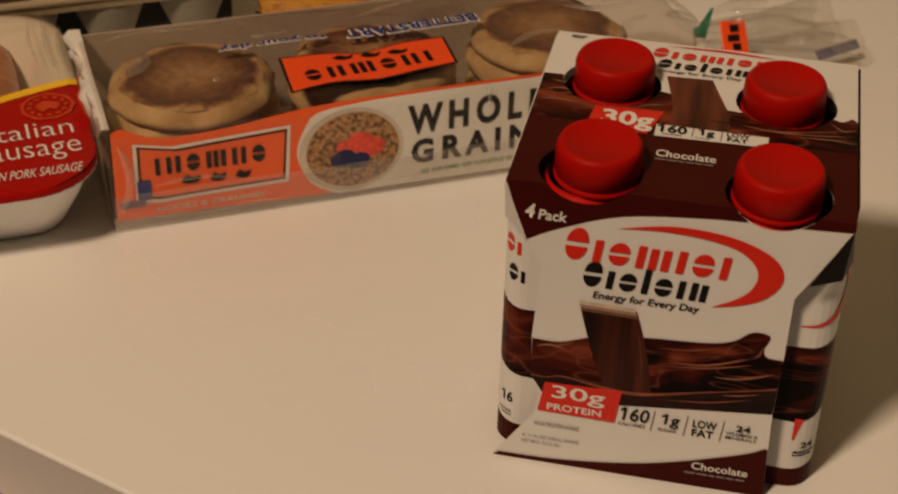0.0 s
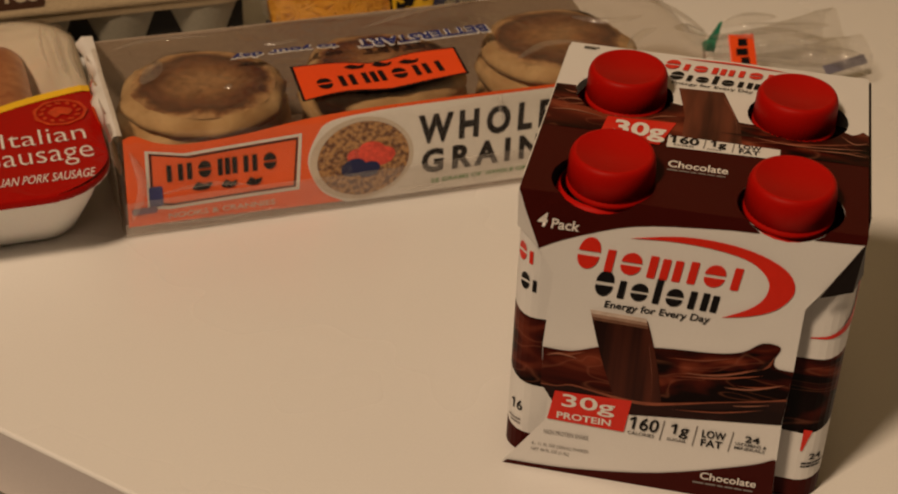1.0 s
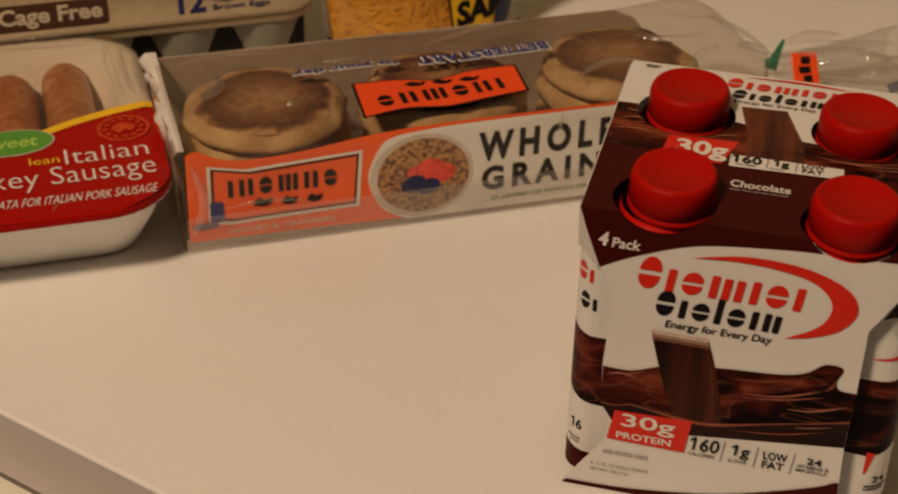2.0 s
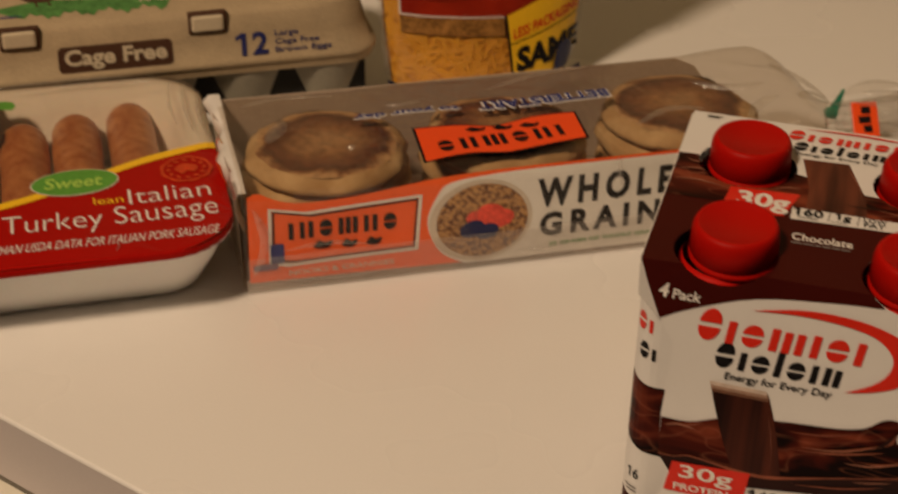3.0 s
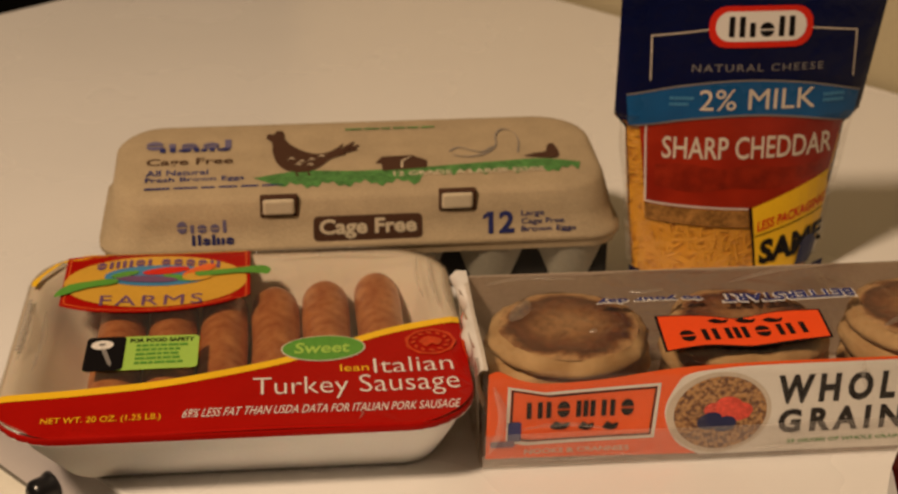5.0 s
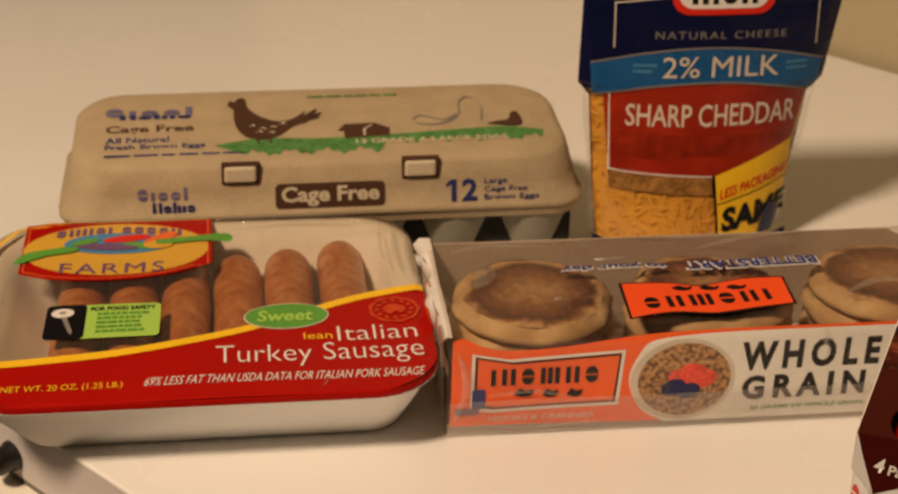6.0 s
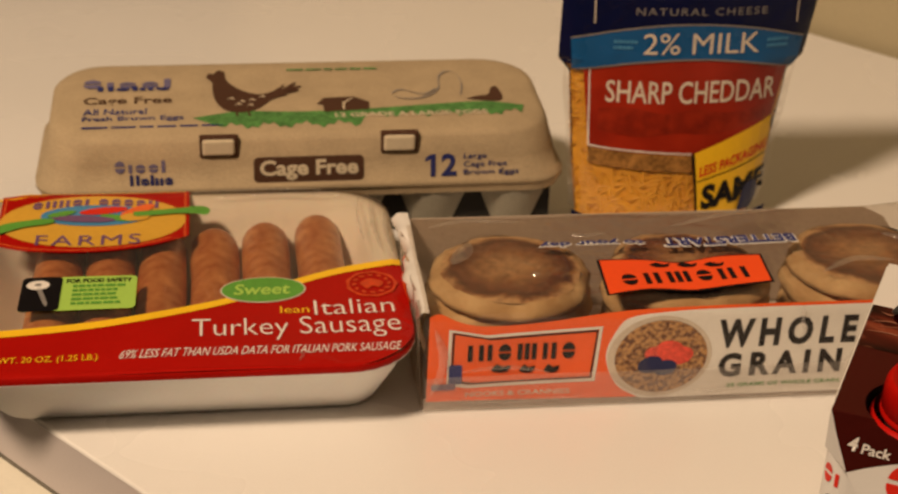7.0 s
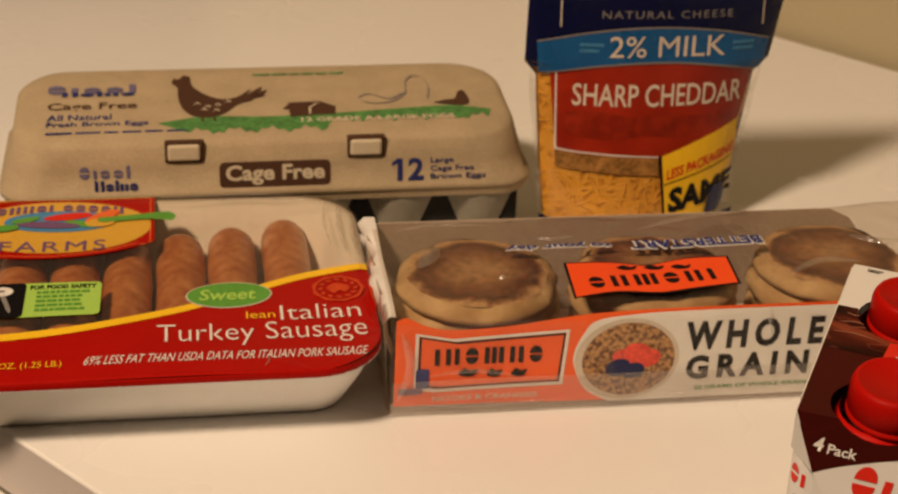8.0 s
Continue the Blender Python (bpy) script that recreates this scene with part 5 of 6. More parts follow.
lettering("FOR FOOD SAFETY", (-0.1715, -0.1395, 0.0620, 0.0662), tray_top, 0.0012, M_INK, tray_film, 0.03)
text_bars(16, (-0.2288, -0.2262, 0.0600, 0.1150), tray_top, 0.0006, M_GREY_INK, tray_film, seed=8)
text_bars(5, (-0.1680, -0.1410, 0.0385, 0.0600), tray_top, 0.0012, M_LEAF, tray_film, seed=4)
printed("green_oval", oval(-0.0748, 0.0507, 0.0212, 0.0130, 36, 0.03), tray_top, 0.0009, M_CREAM_BADGE, tray_film, "", TS)
printed("green_oval", oval(-0.0748, 0.0507, 0.0205, 0.0122, 36, 0.03), tray_top, 0.0011, M_LEAF, tray_film, "green oval", TS)
lettering("Sweet", (-0.0895, -0.0620, 0.0450, 0.0560), tray_top, 0.0014, M_LIME, tray_film, 0.02, 0.1)
lettering("lean", (-0.0670, -0.0530, 0.0268, 0.0335), tray_top, 0.0009, M_YELLOW, tray_film, 0.0)
lettering("Italian", (-0.0505, -0.0115, 0.0240, 0.0380), tray_top, 0.0009, M_WHITE_INK, tray_film, -0.010, step=TS)
lettering("Turkey Sausage", (-0.1095, -0.0100, 0.0015, 0.0228), tray_top, 0.0009, M_WHITE_INK, tray_film, -0.010, step=TS)
lettering("69% LESS FAT THAN USDA DATA FOR ITALIAN PORK SAUSAGE", (-0.1425, -0.0125, -0.0110, -0.0036), tray_top, 0.0009, M_WHITE_INK, tray_film, 0.0, 0.2, step=TS)
lettering("NET WT. 20 OZ. (1.25 LB.)", (-0.2070, -0.1520, -0.0122, -0.0056), tray_top, 0.0009, M_YELLOW, tray_film, 0.0, step=TS)
M_SEAL_DIM = surface("dull_orange_seal_print", (0.50, 0.052, 0.012), 0.35, var=0.25, fine=500, coarse=160)
scallop = [(-0.0205 + (0.0128 + 0.0004 * math.cos(9 * a)) * math.cos(a), 0.0525 + (0.0128 + 0.0004 * math.cos(9 * a)) * math.sin(a)) for a in (2 * math.pi * k / 54 for k in range(54))]
printed("seal_print", [scallop, oval(-0.0205, 0.0525, 0.0112, 0.0112, 32)], tray_top, 0.0009, M_SEAL_DIM, tray_film, "dull orange round seal", TS)
for k in range(12):
    a = 2 * math.pi * k / 12
    printed("seal_print", oval(-0.0205 + 0.0088 * math.cos(a), 0.0525 + 0.0088 * math.sin(a), 0.0017, 0.0010, 8, a + 0.9), tray_top, 0.0010, M_SEAL_DIM, tray_film)
printed("seal_print", smooth_line([(-0.0265, 0.0530), (-0.0225, 0.0575), (-0.0180, 0.0565), (-0.0145, 0.0535), (-0.0170, 0.0485), (-0.0200, 0.0505), (-0.0230, 0.0475), (-0.0265, 0.0530)], 3)[:-1], tray_top, 0.0010, M_SEAL_DIM, tray_film)
for line, width, rise in (([(-0.0060, 0.085), (-0.0075, 0.110), (-0.0062, 0.135)], 0.0030, 0.0010), ([(-0.0125, 0.090), (-0.0140, 0.120), (-0.0130, 0.150)], 0.0026, 0.0009), ([(-0.020, 0.100), (-0.0215, 0.125), (-0.0195, 0.152)], 0.0020, 0.0007),
                          ([(-0.110, 0.1640), (-0.075, 0.1655), (-0.040, 0.1640)], 0.0028, 0.0010), ([(-0.100, 0.1575), (-0.065, 0.1590), (-0.030, 0.1560)], 0.0022, 0.0008), ([(-0.226, 0.050), (-0.224, 0.080), (-0.2265, 0.110)], 0.0034, 0.0012),
                          ([(-0.217, 0.040), (-0.2155, 0.070), (-0.2175, 0.100)], 0.0030, 0.0012), ([(-0.228, -0.0040), (-0.2215, -0.0120), (-0.2120, -0.0180)], 0.0030, 0.0014), ([(-0.060, -0.0175), (-0.058, -0.0130), (-0.0585, -0.0090)], 0.0016, 0.0008)):
    fold(line, width, rise, tray_top, 0.0008, tray)

for i, (x, y1, lean) in enumerate(((-0.0430, 0.1560, 0.5), (-0.0715, 0.1480, -0.5), (-0.0995, 0.1420, 0.8), (-0.1265, 0.1400, 0.0), (-0.1540, 0.1400, 0.6), (-0.1800, 0.1400, -0.4))):
    s = thing("sausage", Matrix.Translation((x, 0, 0.0240)), "raw pinkish brown turkey sausage link", "sausage", "sausages in the tray")
    R, y0, rings = 0.0128, 0.012, []
    for k in range(25):
        t = k / 24
        y = y0 + (y1 - y0) * t
        e = min(t, 1 - t) * (y1 - y0)
        r = R * (1 if e > R else math.sqrt(max(1 - (1 - e / R) ** 2, 0.004)))
        w = 0.0007 * noise.noise((i * 7, y * 30, 0))
        rings.append([((r + w) * math.cos(a) + 0.001 * lean * math.sin(3 * t), y, (r + w) * math.sin(a)) for a in (2 * math.pi * j / 20 for j in range(20))])
    part("link", loft(rings, True, True), M_MEAT, s, "", True)

# ---------------------------------------------------------------- egg carton
EGG = pose(-0.1977, 0.1700, 0, 0, 0, 0.95)
carton = thing("egg_carton", EGG, "closed beige moulded pulp egg carton for twelve eggs", "egg carton")
EL, EV0, EV1 = 0.3030, 0.0085, 0.1200


def carton_tilt(v):
    return 0.0055 * (v - 0.013) / 0.09


def carton_ring(du, dv, z, r, tilt):
    return [(u, v, z + (carton_tilt(v) if tilt else 0)) for u, v in round_rect(du, EL - du, EV0 + dv, EV1 - dv, r, 7)]


lid = [carton_ring(-0.0005, 0.0005, 0.0345, 0.020, False), carton_ring(-0.0018, -0.0008, 0.0350, 0.021, False), carton_ring(-0.0018, -0.0008, 0.0385, 0.021, False), carton_ring(0.0012, 0.0016, 0.0396, 0.022, False),
       carton_ring(0.0035, 0.0028, 0.0520, 0.026, False), carton_ring(0.0068, 0.0045, 0.0635, 0.029, True), carton_ring(0.0086, 0.0062, 0.0660, 0.030, True), carton_ring(0.0122, 0.0100, 0.0672, 0.030, True), carton_ring(0.0300, 0.0260, 0.0674, 0.020, True)]
bm = loft(lid, False, True)
for v in bm.verts:
    v.co += Vector((0, 0, 0.0006)) * noise.noise(v.co * 40)
carton_lid = part("lid", bm, M_PULP, carton, "beige pulp lid with rounded corners", True)


def egg_front(u, z, off):
    y = EV0 + 0.0016 + 0.0014 * (z - 0.0396) / 0.0124 if z < 0.052 else EV0 + 0.0030 + 0.0017 * (z - 0.052) / 0.0115
    return (u, y - off - 0.0002, z)


def egg_top(u, v, off):
    return (u, v, 0.0676 + carton_tilt(v) + off)


printed("label_print", round_rect(0.1215, 0.1845, 0.0396, 0.0548, 0.003, 5), egg_front, 0.0002, M_EGG_BROWN, carton_lid, "brown label box", (0, 0.004))
lettering("Cage Free", (0.1250, 0.1812, 0.0410, 0.0530), egg_front, 0.0005, M_EGG_LIGHT, carton_lid, 0.03, step=(0, 0.004))
lettering("12", (0.2200, 0.2385, 0.0405, 0.0540), egg_front, 0.0003, M_EGG_BLUE, carton_lid, 0.03, step=(0, 0.004))
lettering("Large", (0.2425, 0.2560, 0.0497, 0.0540), egg_front, 0.0003, M_EGG_BLUE, carton_lid, 0.01)
lettering("Cage Free", (0.2425, 0.2680, 0.0448, 0.0490), egg_front, 0.0003, M_EGG_BLUE, carton_lid, 0.01)
lettering("Brown Eggs", (0.2425, 0.2750, 0.0400, 0.0442), egg_front, 0.0003, M_EGG_BLUE, carton_lid, 0.01)
G1, G2 = "DiooI", "NoIno"
bars(G1, (0.0440, 0.0720, 0.0475, 0.0548), egg_front, 0.0003, M_EGG_VIOLET, carton_lid)
bars(G2, (0.0520, 0.0760, 0.0400, 0.0465), egg_front, 0.0004, M_EGG_BLUE, carton_lid, gap=0.1)
bars(G1, (0.0245, 0.0755, 0.0780, 0.0900), egg_top, 0.0004, M_EGG_VIOLET, carton_lid)
bars(G2, (0.0330, 0.0750, 0.0740, 0.0800), egg_top, 0.0006, M_EGG_BLUE, carton_lid, gap=0.1)
lettering("Cage Free", (0.0255, 0.0765, 0.0545, 0.0665), egg_top, 0.0002, M_EGG_BROWN, carton_lid, 0.02)
lettering("All Natural", (0.0258, 0.0620, 0.0435, 0.0510), egg_top, 0.0002, M_EGG_BLUE, carton_lid, 0.015)
lettering("Fresh Brown Eggs", (0.0258, 0.0830, 0.0340, 0.0415), egg_top, 0.0002, M_EGG_BLUE, carton_lid, 0.015)
text_bars(1, (0.0258, 0.1080, 0.0245, 0.0285), egg_top, 0.0002, M_EGG_BLUE, carton_lid)
text_bars(1, (0.1453, 0.2028, 0.0965, 0.1005), egg_top, 0.0002, M_EGG_GREEN, carton_lid)
grass = smooth_line([(0.0880, 0.0370), (0.1150, 0.0440), (0.1500, 0.0420), (0.1900, 0.0440), (0.2300, 0.0480), (0.2600, 0.0500), (0.2830, 0.0440)], 5)
for k in range(58):
    low = 0.0345 if k < 31 else 0.0245
    grass.append((0.2800 - 0.0031 * k, low + 0.0030 * math.sin(k * 0.95) + (0.0028 if k % 2 else -0.0008)))
printed("grass_print", grass, egg_top, 0.0002, M_EGG_GREEN, carton_lid, "green grass drawing")
lettering("12 GRADE A LARGE EGGS", (0.1700, 0.2600, 0.0330, 0.0385), egg_top, 0.0005, M_EGG_LIGHT, carton_lid, 0.02)
bird = smooth_line([(0.0965, 0.0900), (0.0980, 0.0960), (0.1010, 0.0950), (0.1035, 0.1000), (0.1075, 0.0980), (0.1085, 0.0860), (0.1160, 0.0730), (0.1260, 0.0660), (0.1350, 0.0690), (0.1430, 0.0790), (0.1410, 0.0720), (0.1480, 0.0740), (0.1420, 0.0660), (0.1440, 0.0640), (0.1350, 0.0590), (0.1270, 0.0480), (0.1180, 0.0420), (0.1080, 0.0450), (0.1020, 0.0560), (0.1000, 0.0720), (0.1000, 0.0830), (0.0965, 0.0900)], 3)[:-1]
printed("hen_drawing", bird, egg_top, 0.0004, M_EGG_BROWN, carton_lid, "brown hen drawing")
for a, b, c, d in ((0.1400, 0.0700, 0.1500, 0.0815), (0.1420, 0.0680, 0.1530, 0.0765), (0.1410, 0.0650, 0.1515, 0.0705)):
    printed("hen_drawing", smooth_line([(a, b), (a + 0.004, b + 0.0055), (c, d), (a + 0.006, b + 0.0020), (a, b)], 3)[:-1], egg_top, 0.0005, M_EGG_BROWN, carton_lid)
for a in (0.1125, 0.1195):
    printed("hen_drawing", [(a, 0.0440), (a + 0.0012, 0.0440), (a + 0.0020, 0.0370), (a + 0.0008, 0.0370)], egg_top, 0.0005, M_EGG_BROWN, carton_lid)
for a, b in ((0.108, 0.058), (0.114, 0.054), (0.120, 0.056), (0.126, 0.060), (0.112, 0.050), (0.119, 0.049)):
    printed("hen_drawing", smooth_line([(a, b), (a + 0.003, b + 0.004), (a + 0.005, b + 0.001), (a + 0.0025, b + 0.0024), (a, b)], 3)[:-1], egg_top, 0.0006, M_EGG_LIGHT, carton_lid)
printed("barn_drawing", [(0.1605, 0.0510), (0.1650, 0.0590), (0.1830, 0.0600), (0.1915, 0.0525), (0.1905, 0.0425), (0.1640, 0.0405), (0.1640, 0.0500)], egg_top, 0.0004, M_EGG_BROWN, carton_lid, "brown barn drawing")
printed("barn_drawing", [(0.1815, 0.0580), (0.1825, 0.0580), (0.1770, 0.0515), (0.1762, 0.0430), (0.1752, 0.0430), (0.1757, 0.0520)], egg_top, 0.0006, M_EGG_LIGHT, carton_lid)
printed("hen_drawing", smooth_line([(0.2500, 0.0540), (0.2580, 0.0575), (0.2640, 0.0590), (0.2670, 0.0680), (0.2710, 0.0690), (0.2720, 0.0540), (0.2660, 0.0500), (0.2500, 0.0540)], 3)[:-1], egg_top, 0.0004, M_EGG_BROWN, carton_lid, "small brown hen drawing")
ink = smooth_line([(0.2050, 0.0640), (0.2090, 0.0580), (0.2180, 0.0560), (0.2280, 0.0600), (0.2350, 0.0700), (0.2370, 0.0850), (0.2420, 0.0930), (0.2480, 0.0900), (0.2500, 0.0760), (0.2470, 0.0600)], 4)
printed("hen_outline", ink + [(u + 0.0006, v - 0.0012) for u, v in ink[::-1]], egg_top, 0.0004, M_GREY_INK, carton_lid)
ink = smooth_line([(0.2060, 0.0640), (0.2120, 0.0690), (0.2200, 0.0640), (0.2260, 0.0620), (0.2330, 0.0690)], 4)
printed("hen_outline", ink + [(u + 0.0004, v - 0.0012) for u, v in ink[::-1]], egg_top, 0.0004, M_GREY_INK, carton_lid)
for u in (0.0909, 0.1936):
    slot = box(u + 0.0006, u + 0.0222, EV0 + 0.0022, EV0 + 0.0072, 0.0556, 0.0682, bevel=0.0008)
    part("latch_slot", slot, M_EGG_BROWN, carton, "dark latch slot")
    part("latch_tab", box(u + 0.0022, u + 0.0202, EV0 + 0.0006, EV0 + 0.0056, 0.0572, 0.0668, bevel=0.0014), M_EGG_LIGHT, carton, "pale latch tab")
# Added dark filler inside the base: supplies the shade behind the cups.
part("gap_shade_block", box(0.006, EL - 0.006, EV0 + 0.012, EV1 - 0.006, 0.004, 0.0340), M_PULP_DARK, carton, "near-black block that gives the shade between the cups")
part("base_rim", loft([carton_ring(0.001, 0.001, 0.0300, 0.018, False), carton_ring(-0.0005, 0.0, 0.0345, 0.018, False)], True, True), M_PULP, carton)
for row in range(2):
    for k in range(6):
        c = lathe([(0.0150, 0.0), (0.0168, 0.0015), (0.0208, 0.0150), (0.0240, 0.0260), (0.0243, 0.0320)], 20, True, False)
        part("cup", moved(c, Matrix.Translation((0.0365 + 0.0475 * k, EV0 + 0.026 + 0.060 * row, 0))), M_PULP_GREY, carton, "grey pulp egg cup", True)

# ---------------------------------------------------------------- cheese pouch
cheese = thing("cheese_pouch", Matrix(), "navy and red film pouch of shredded cheddar cheese, standing upright", "cheese bag")
CY, CTOP = 0.2000, 0.2140


def pouch_half(z):
    if z < 0.100:
        return 0.0520 + 0.0135 * (z / 0.1) ** 0.7
    if z < 0.106:
        return 0.0655 + 0.0075 * (z - 0.1) / 0.006
    return 0.0730 + 0.0070 * (z - 0.106) / 0.112


def pouch_mid(z):
    return 0.1705 + 0.0015 * z / 0.1 if z < 0.1 else 0.1720 + 0.0055 * (z - 0.1) / 0.08


def pouch_deep(z):
    """Half its thickness: full at the foot, flat at the top."""
    t = min(max(z / CTOP, 0), 1)
    return 0.022 * (1 - t) ** 0.8 + 0.0016


def pouch_front(x, z, off):
    u = min(max((x - pouch_mid(z)) / pouch_half(z), -1), 1)
    dent = 0.0008 * noise.noise((x * 40, z * 30, 5))
    return (x, CY - pouch_deep(z) * (1 - u * u) ** 0.6 - off + dent, z)


def pouch_side(sign, grow, z0, z1, nz, nu=28):
    rows = []
    for i in range(nz + 1):
        z = z0 + (z1 - z0) * i / nz
        row = []
        for k in range(nu + 1):
            u = -1 + 2 * k / nu
            x = pouch_mid(z) + u * pouch_half(z)
            y = pouch_front(x, z, grow)[1]
            row.append((x, y if sign < 0 else 2 * CY - y, z))
        rows.append(row)
    return loft(rows, False, False, False)


part("cheese_fill", pouch_side(-1, -0.0016, 0.003, 0.106, 16), M_CHEESE, cheese, "packed orange shredded cheese", True)
part("back_film", pouch_side(1, 0.0, 0.0, CTOP, 24), M_NAVY, cheese, "navy printed back film", True)
PS = (0.006, 0.006)


def band_line(z_mid, bow, x0, x1, n=14):
    return [(x0 + (x1 - x0) * k / n, z_mid - bow * (2 * k / n - 1) ** 2) for k in range(n + 1)]


def side_x(z, e):
    return pouch_mid(z) + e * pouch_half(z)


rnd = random.Random(5)
bm = bmesh.new()
for _ in range(520):
    z = rnd.uniform(0.006, 0.060) if rnd.random() < 0.8 else rnd.uniform(0.06, 0.1)
    x = side_x(z, rnd.uniform(-0.97, 0.4) if z < 0.055 else rnd.choice((-1, 1)) * rnd.uniform(0.84, 0.97))
    a, ln, w = rnd.uniform(0, math.pi), rnd.uniform(0.005, 0.012), 0.0009
    dx, dz = math.cos(a), math.sin(a)
    pts = []
    for k in range(4):
        t = (k / 3 - 0.5) * ln
        cx, cz = x + dx * t - dz * 0.0012 * math.cos(k), z + dz * t + dx * 0.0012 * math.cos(k)
        lift = rnd.uniform(0.0001, 0.0005)
        pts.append([bm.verts.new(pouch_front(min(max(cx + s * dz * w, side_x(cz, -0.985)), side_x(cz, 0.985)), max(cz - s * dx * w, 0.004), -0.0014 + lift * (s == 0) + 0.0004)) for s in (-1, 0, 1)])
    for p, q in zip(pts, pts[1:]):
        for i in (0, 1):
            bm.faces.new((p[i], p[i + 1], q[i + 1], q[i]))
shreds = part("cheese_shreds", bm, M_SHRED, cheese, "loose orange cheddar shreds")
tagged(shreds, kind="stuff")
shreds.name = "shredded_cheese"
part("front_film", pouch_side(-1, 0.0002, 0.0, 0.108, 18), film_surface("cheese_window_film", (0.98, 0.97, 0.95), 0.012, 0.12, 0.15, 0.4, 40), cheese, "clear window film", True)
pouch_film = part("front_film", pouch_side(-1, 0.0003, 0.104, CTOP, 16), M_NAVY, cheese, "navy printed header film", True)
azure_top, azure_low = band_line(0.1300, 0.0095, side_x(0.125, -0.93), side_x(0.125, 0.93)), band_line(0.1095, 0.0085, side_x(0.106, -0.90), side_x(0.106, 0.92))
printed("blue_band", azure_top + azure_low[::-1], pouch_front, 0.0012, M_AZURE, pouch_film, "azure printed band", PS)
for ln in (azure_top, azure_low):
    printed("white_line", [(x, z + 0.0006) for x, z in ln] + [(x, z - 0.0004) for x, z in ln[::-1]], pouch_front, 0.0015, M_GREY_INK, pouch_film, "", PS)
red = band_line(0.1090, 0.0065, side_x(0.104, -0.84), side_x(0.1, 0.96)) + [(0.2290, 0.0700), (0.1800, 0.0512)] + [(0.1192, 0.0540)]
printed("red_panel", red, pouch_front, 0.0008, M_CHEDDAR_RED, pouch_film, "brick red printed panel", PS)
edge_line = [(0.1160, 0.1030), (0.1185, 0.0550), (0.1790, 0.0520)]
printed("white_line", edge_line + [(0.1790, 0.0528), (0.1193, 0.0559), (0.1168, 0.1030)], pouch_front, 0.0011, M_WHITE_INK, pouch_film, "", PS)
printed("tan_strip", [(0.1188, 0.0544), (0.1790, 0.0514), (0.1797, 0.0410), (0.1195, 0.0440)], pouch_front, 0.0009, M_STRIP, pouch_film, "tan printed strip", PS)
printed("yellow_label", [(0.1800, 0.0524), (0.2290, 0.0715), (0.2300, 0.0540), (0.2262, 0.0140), (0.1850, 0.0110)], pouch_front, 0.0012, M_YELLOW, pouch_film, "yellow corner label", PS)
printed("black_line", [(0.1792, 0.0528), (0.1808, 0.0530), (0.1862, 0.0110), (0.1846, 0.0108)], pouch_front, 0.0015, M_INK, pouch_film, "", PS)
lettering("LESS PACKAGING", (0.1850, 0.2290, 0.0378, 0.0442), pouch_front, 0.0015, M_RED, pouch_film, 0.02, rise=0.0125, step=PS)
printed("black_line", [(0.1835, 0.0352), (0.2295, 0.0476), (0.2295, 0.0469), (0.1836, 0.0346)], pouch_front, 0.0015, M_INK, pouch_film, "", PS)
lettering("SAME", (0.1872, 0.2310, 0.0165, 0.0325), pouch_front, 0.0016, M_INK, pouch_film, 0.05, rise=0.006, step=PS)
shade = smooth_line([(0.1230, 0.0790), (0.1400, 0.0810), (0.1600, 0.0775), (0.1800, 0.0800), (0.2000, 0.0770), (0.2240, 0.0800)], 4) + smooth_line([(0.2250, 0.0720), (0.2100, 0.0680), (0.1900, 0.0640), (0.1700, 0.0655), (0.1450, 0.0630), (0.1230, 0.0660)], 4)
printed("picture_print", shade, pouch_front, 0.0010, M_CHEDDAR_DARK, pouch_film, "dark printed cheese picture", PS)
printed("picture_print", smooth_line([(0.2120, 0.0130), (0.2150, 0.0270), (0.2200, 0.0310), (0.2255, 0.0275), (0.2262, 0.0130), (0.2120, 0.0130)], 3)[:-1], pouch_front, 0.0019, M_BLUEBERRY, pouch_film, "", PS)
lettering("SHARP CHEDDAR", (0.1262, 0.2285, 0.0835, 0.0968), pouch_front, 0.0012, M_CREAM_BADGE, pouch_film, 0.008, step=PS)
lettering("2% MILK", (0.1455, 0.2145, 0.1128, 0.1250), pouch_front, 0.0016, M_CREAM_BADGE, pouch_film, 0.0, step=PS)
text_bars(2, (0.1285, 0.1425, 0.1140, 0.1210), pouch_front, 0.0016, M_SKY, pouch_film)
text_bars(2, (0.2190, 0.2330, 0.1140, 0.1210), pouch_front, 0.0016, M_SKY, pouch_film, seed=3)
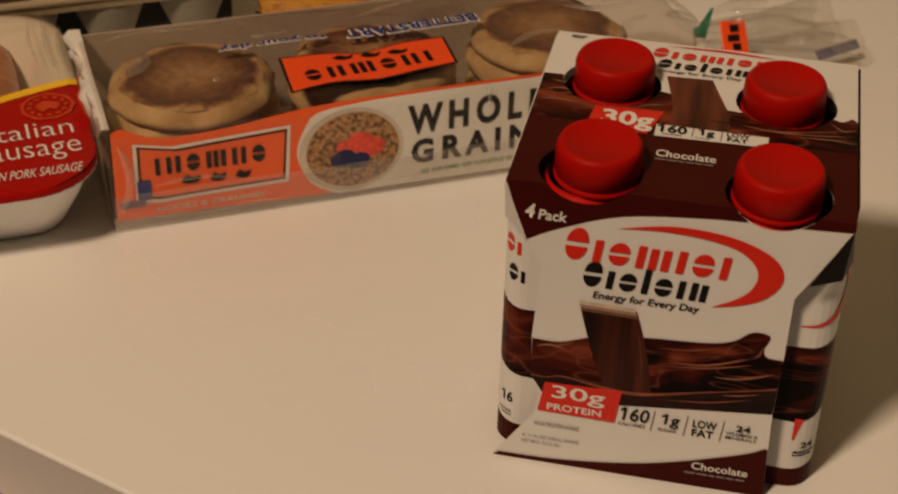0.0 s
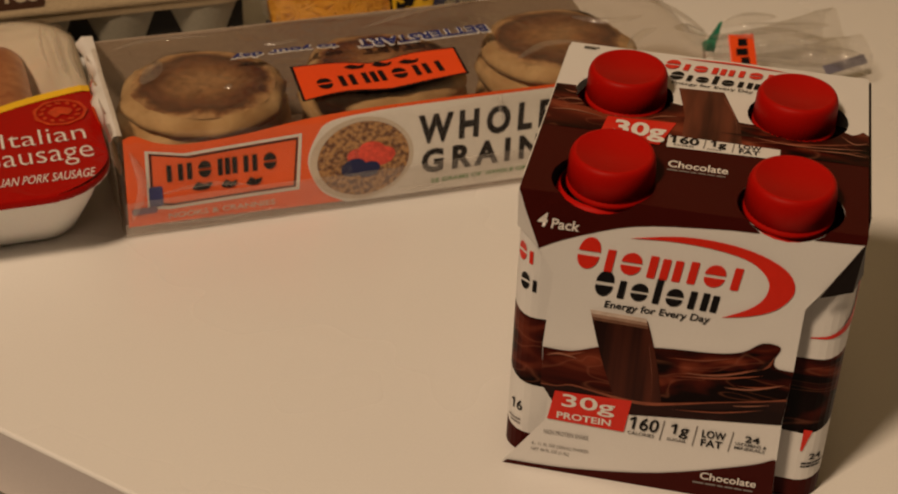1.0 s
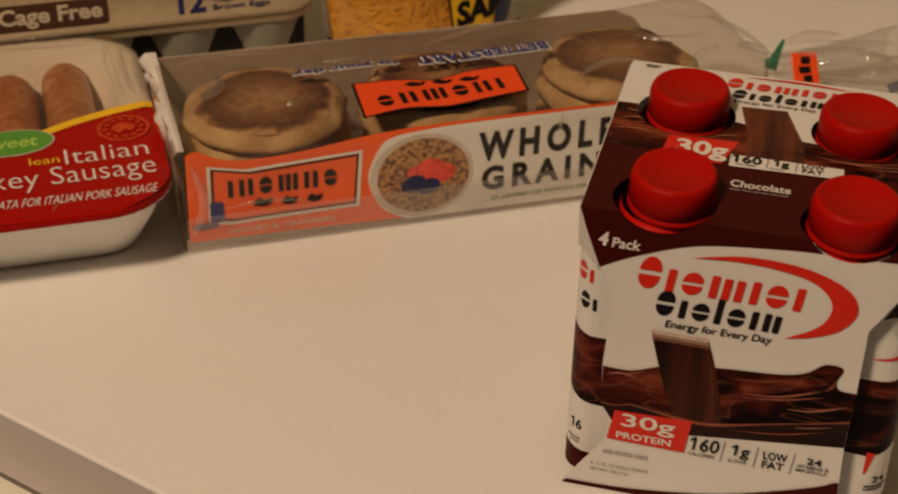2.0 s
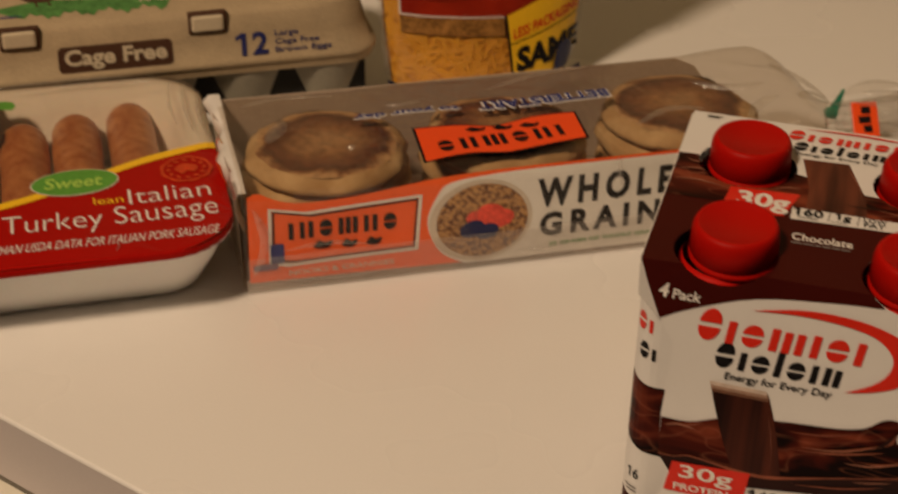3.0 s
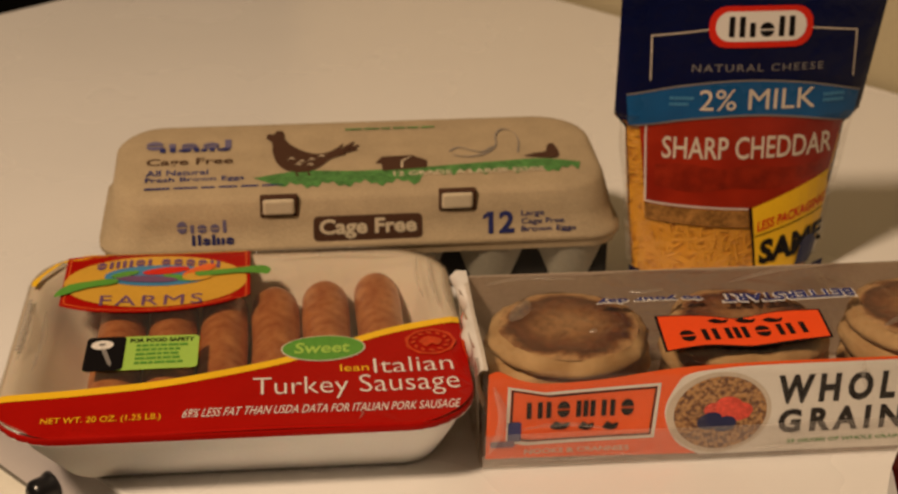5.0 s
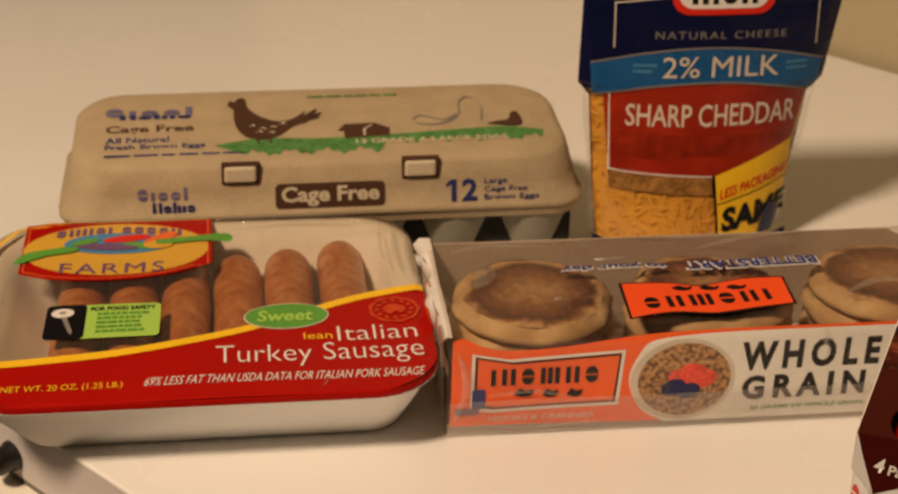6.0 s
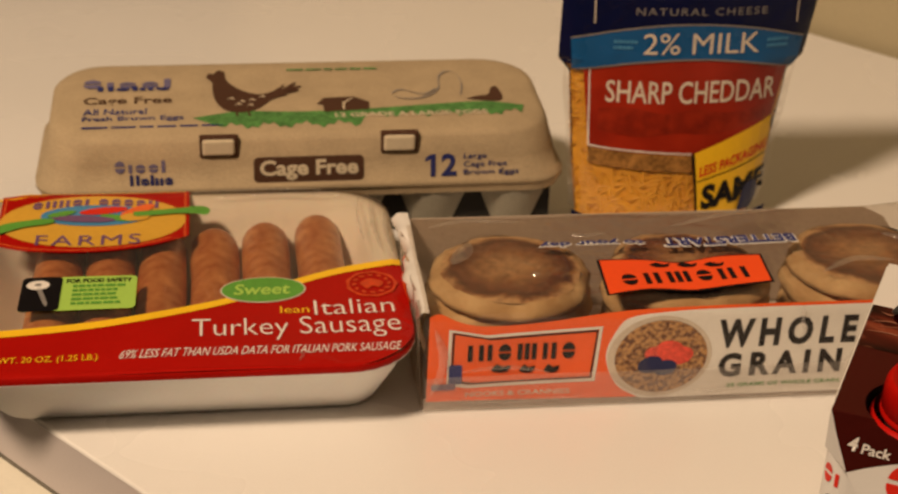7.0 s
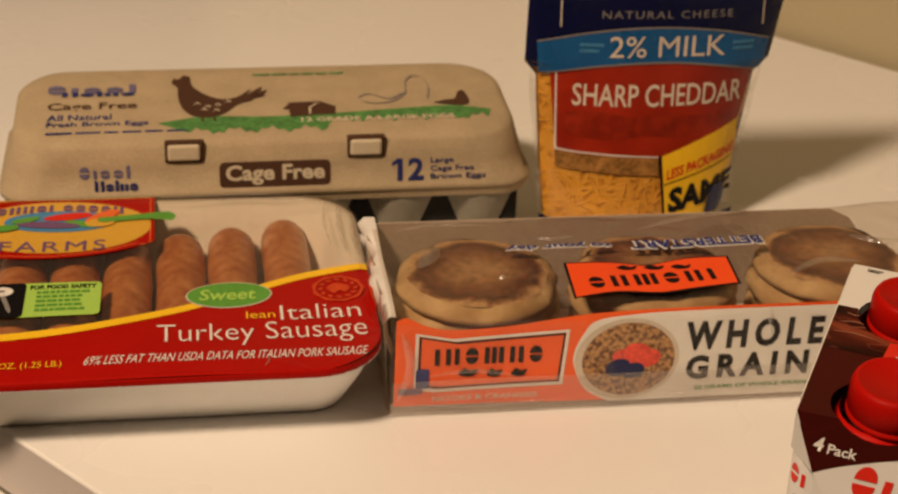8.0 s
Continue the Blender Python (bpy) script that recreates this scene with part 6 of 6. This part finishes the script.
lettering("NATURAL CHEESE", (0.1405, 0.2175, 0.1352, 0.1395), pouch_front, 0.0008, M_GREY_INK, pouch_film, 0.0, step=PS, spacing=1.25)
loop = [(0.1170, 0.1300), (0.1166, 0.1562), (0.1500, 0.1600), (0.2100, 0.1600), (0.2365, 0.1575), (0.2372, 0.1295)]
inner = [(0.1178, 0.1300), (0.1174, 0.1555), (0.1500, 0.1592), (0.2100, 0.1592), (0.2357, 0.1568), (0.2364, 0.1295)]
printed("white_line", loop + inner[::-1], pouch_front, 0.0008, M_CREAM_BADGE, pouch_film, "", PS)
printed("badge", smooth_line(round_rect(0.1487, 0.2090, 0.1492, 0.1728, 0.0100, 4), 1), pouch_front, 0.0011, M_RED, pouch_film, "red brand badge", PS)
printed("badge", round_rect(0.1525, 0.2050, 0.1528, 0.1698, 0.0080, 4), pouch_front, 0.0014, M_WHITE_INK, pouch_film, "", PS)
bars("NioII", (0.1600, 0.1980, 0.1555, 0.1670), pouch_front, 0.0017, M_INK, pouch_film, step=PS)
for z in (0.1880, 0.1900, 0.1925):
    printed("zip_line", [(side_x(z, -0.99), z), (side_x(z, 0.99), z), (side_x(z, 0.99), z + 0.0008), (side_x(z, -0.99), z + 0.0008)], pouch_front, 0.0008, M_AZURE, pouch_film, "", PS)
for e in (-1, 1):
    foot = [(side_x(0.01, e * 0.80), 0.0005), (side_x(0.01, e * 1.07), 0.0005), (side_x(0.01, e * 1.09), 0.0150), (side_x(0.01, e * 0.98), 0.0120)]
    part("gusset", laid(flat([foot]), lambda x, z, o: (x, CY - 0.012, z), 0), M_NAVY, cheese, "navy foot gusset")
    seal = [(side_x(z, e * k), z) for z in (0.012, 0.035, 0.060, 0.085, 0.104) for k in (0.985,)] + [(side_x(z, e * (1.055 + 0.012 * math.sin(90 * z))), z) for z in (0.100, 0.085, 0.060, 0.035, 0.012)]
    part("side_seal", laid(flat([seal]), lambda x, z, o: (x, CY - 0.001 + 0.0012 * math.sin(160 * z), z), 0, (0.004, 0.004)), M_FILM_TAIL, cheese, "clear crimped side seal", True)
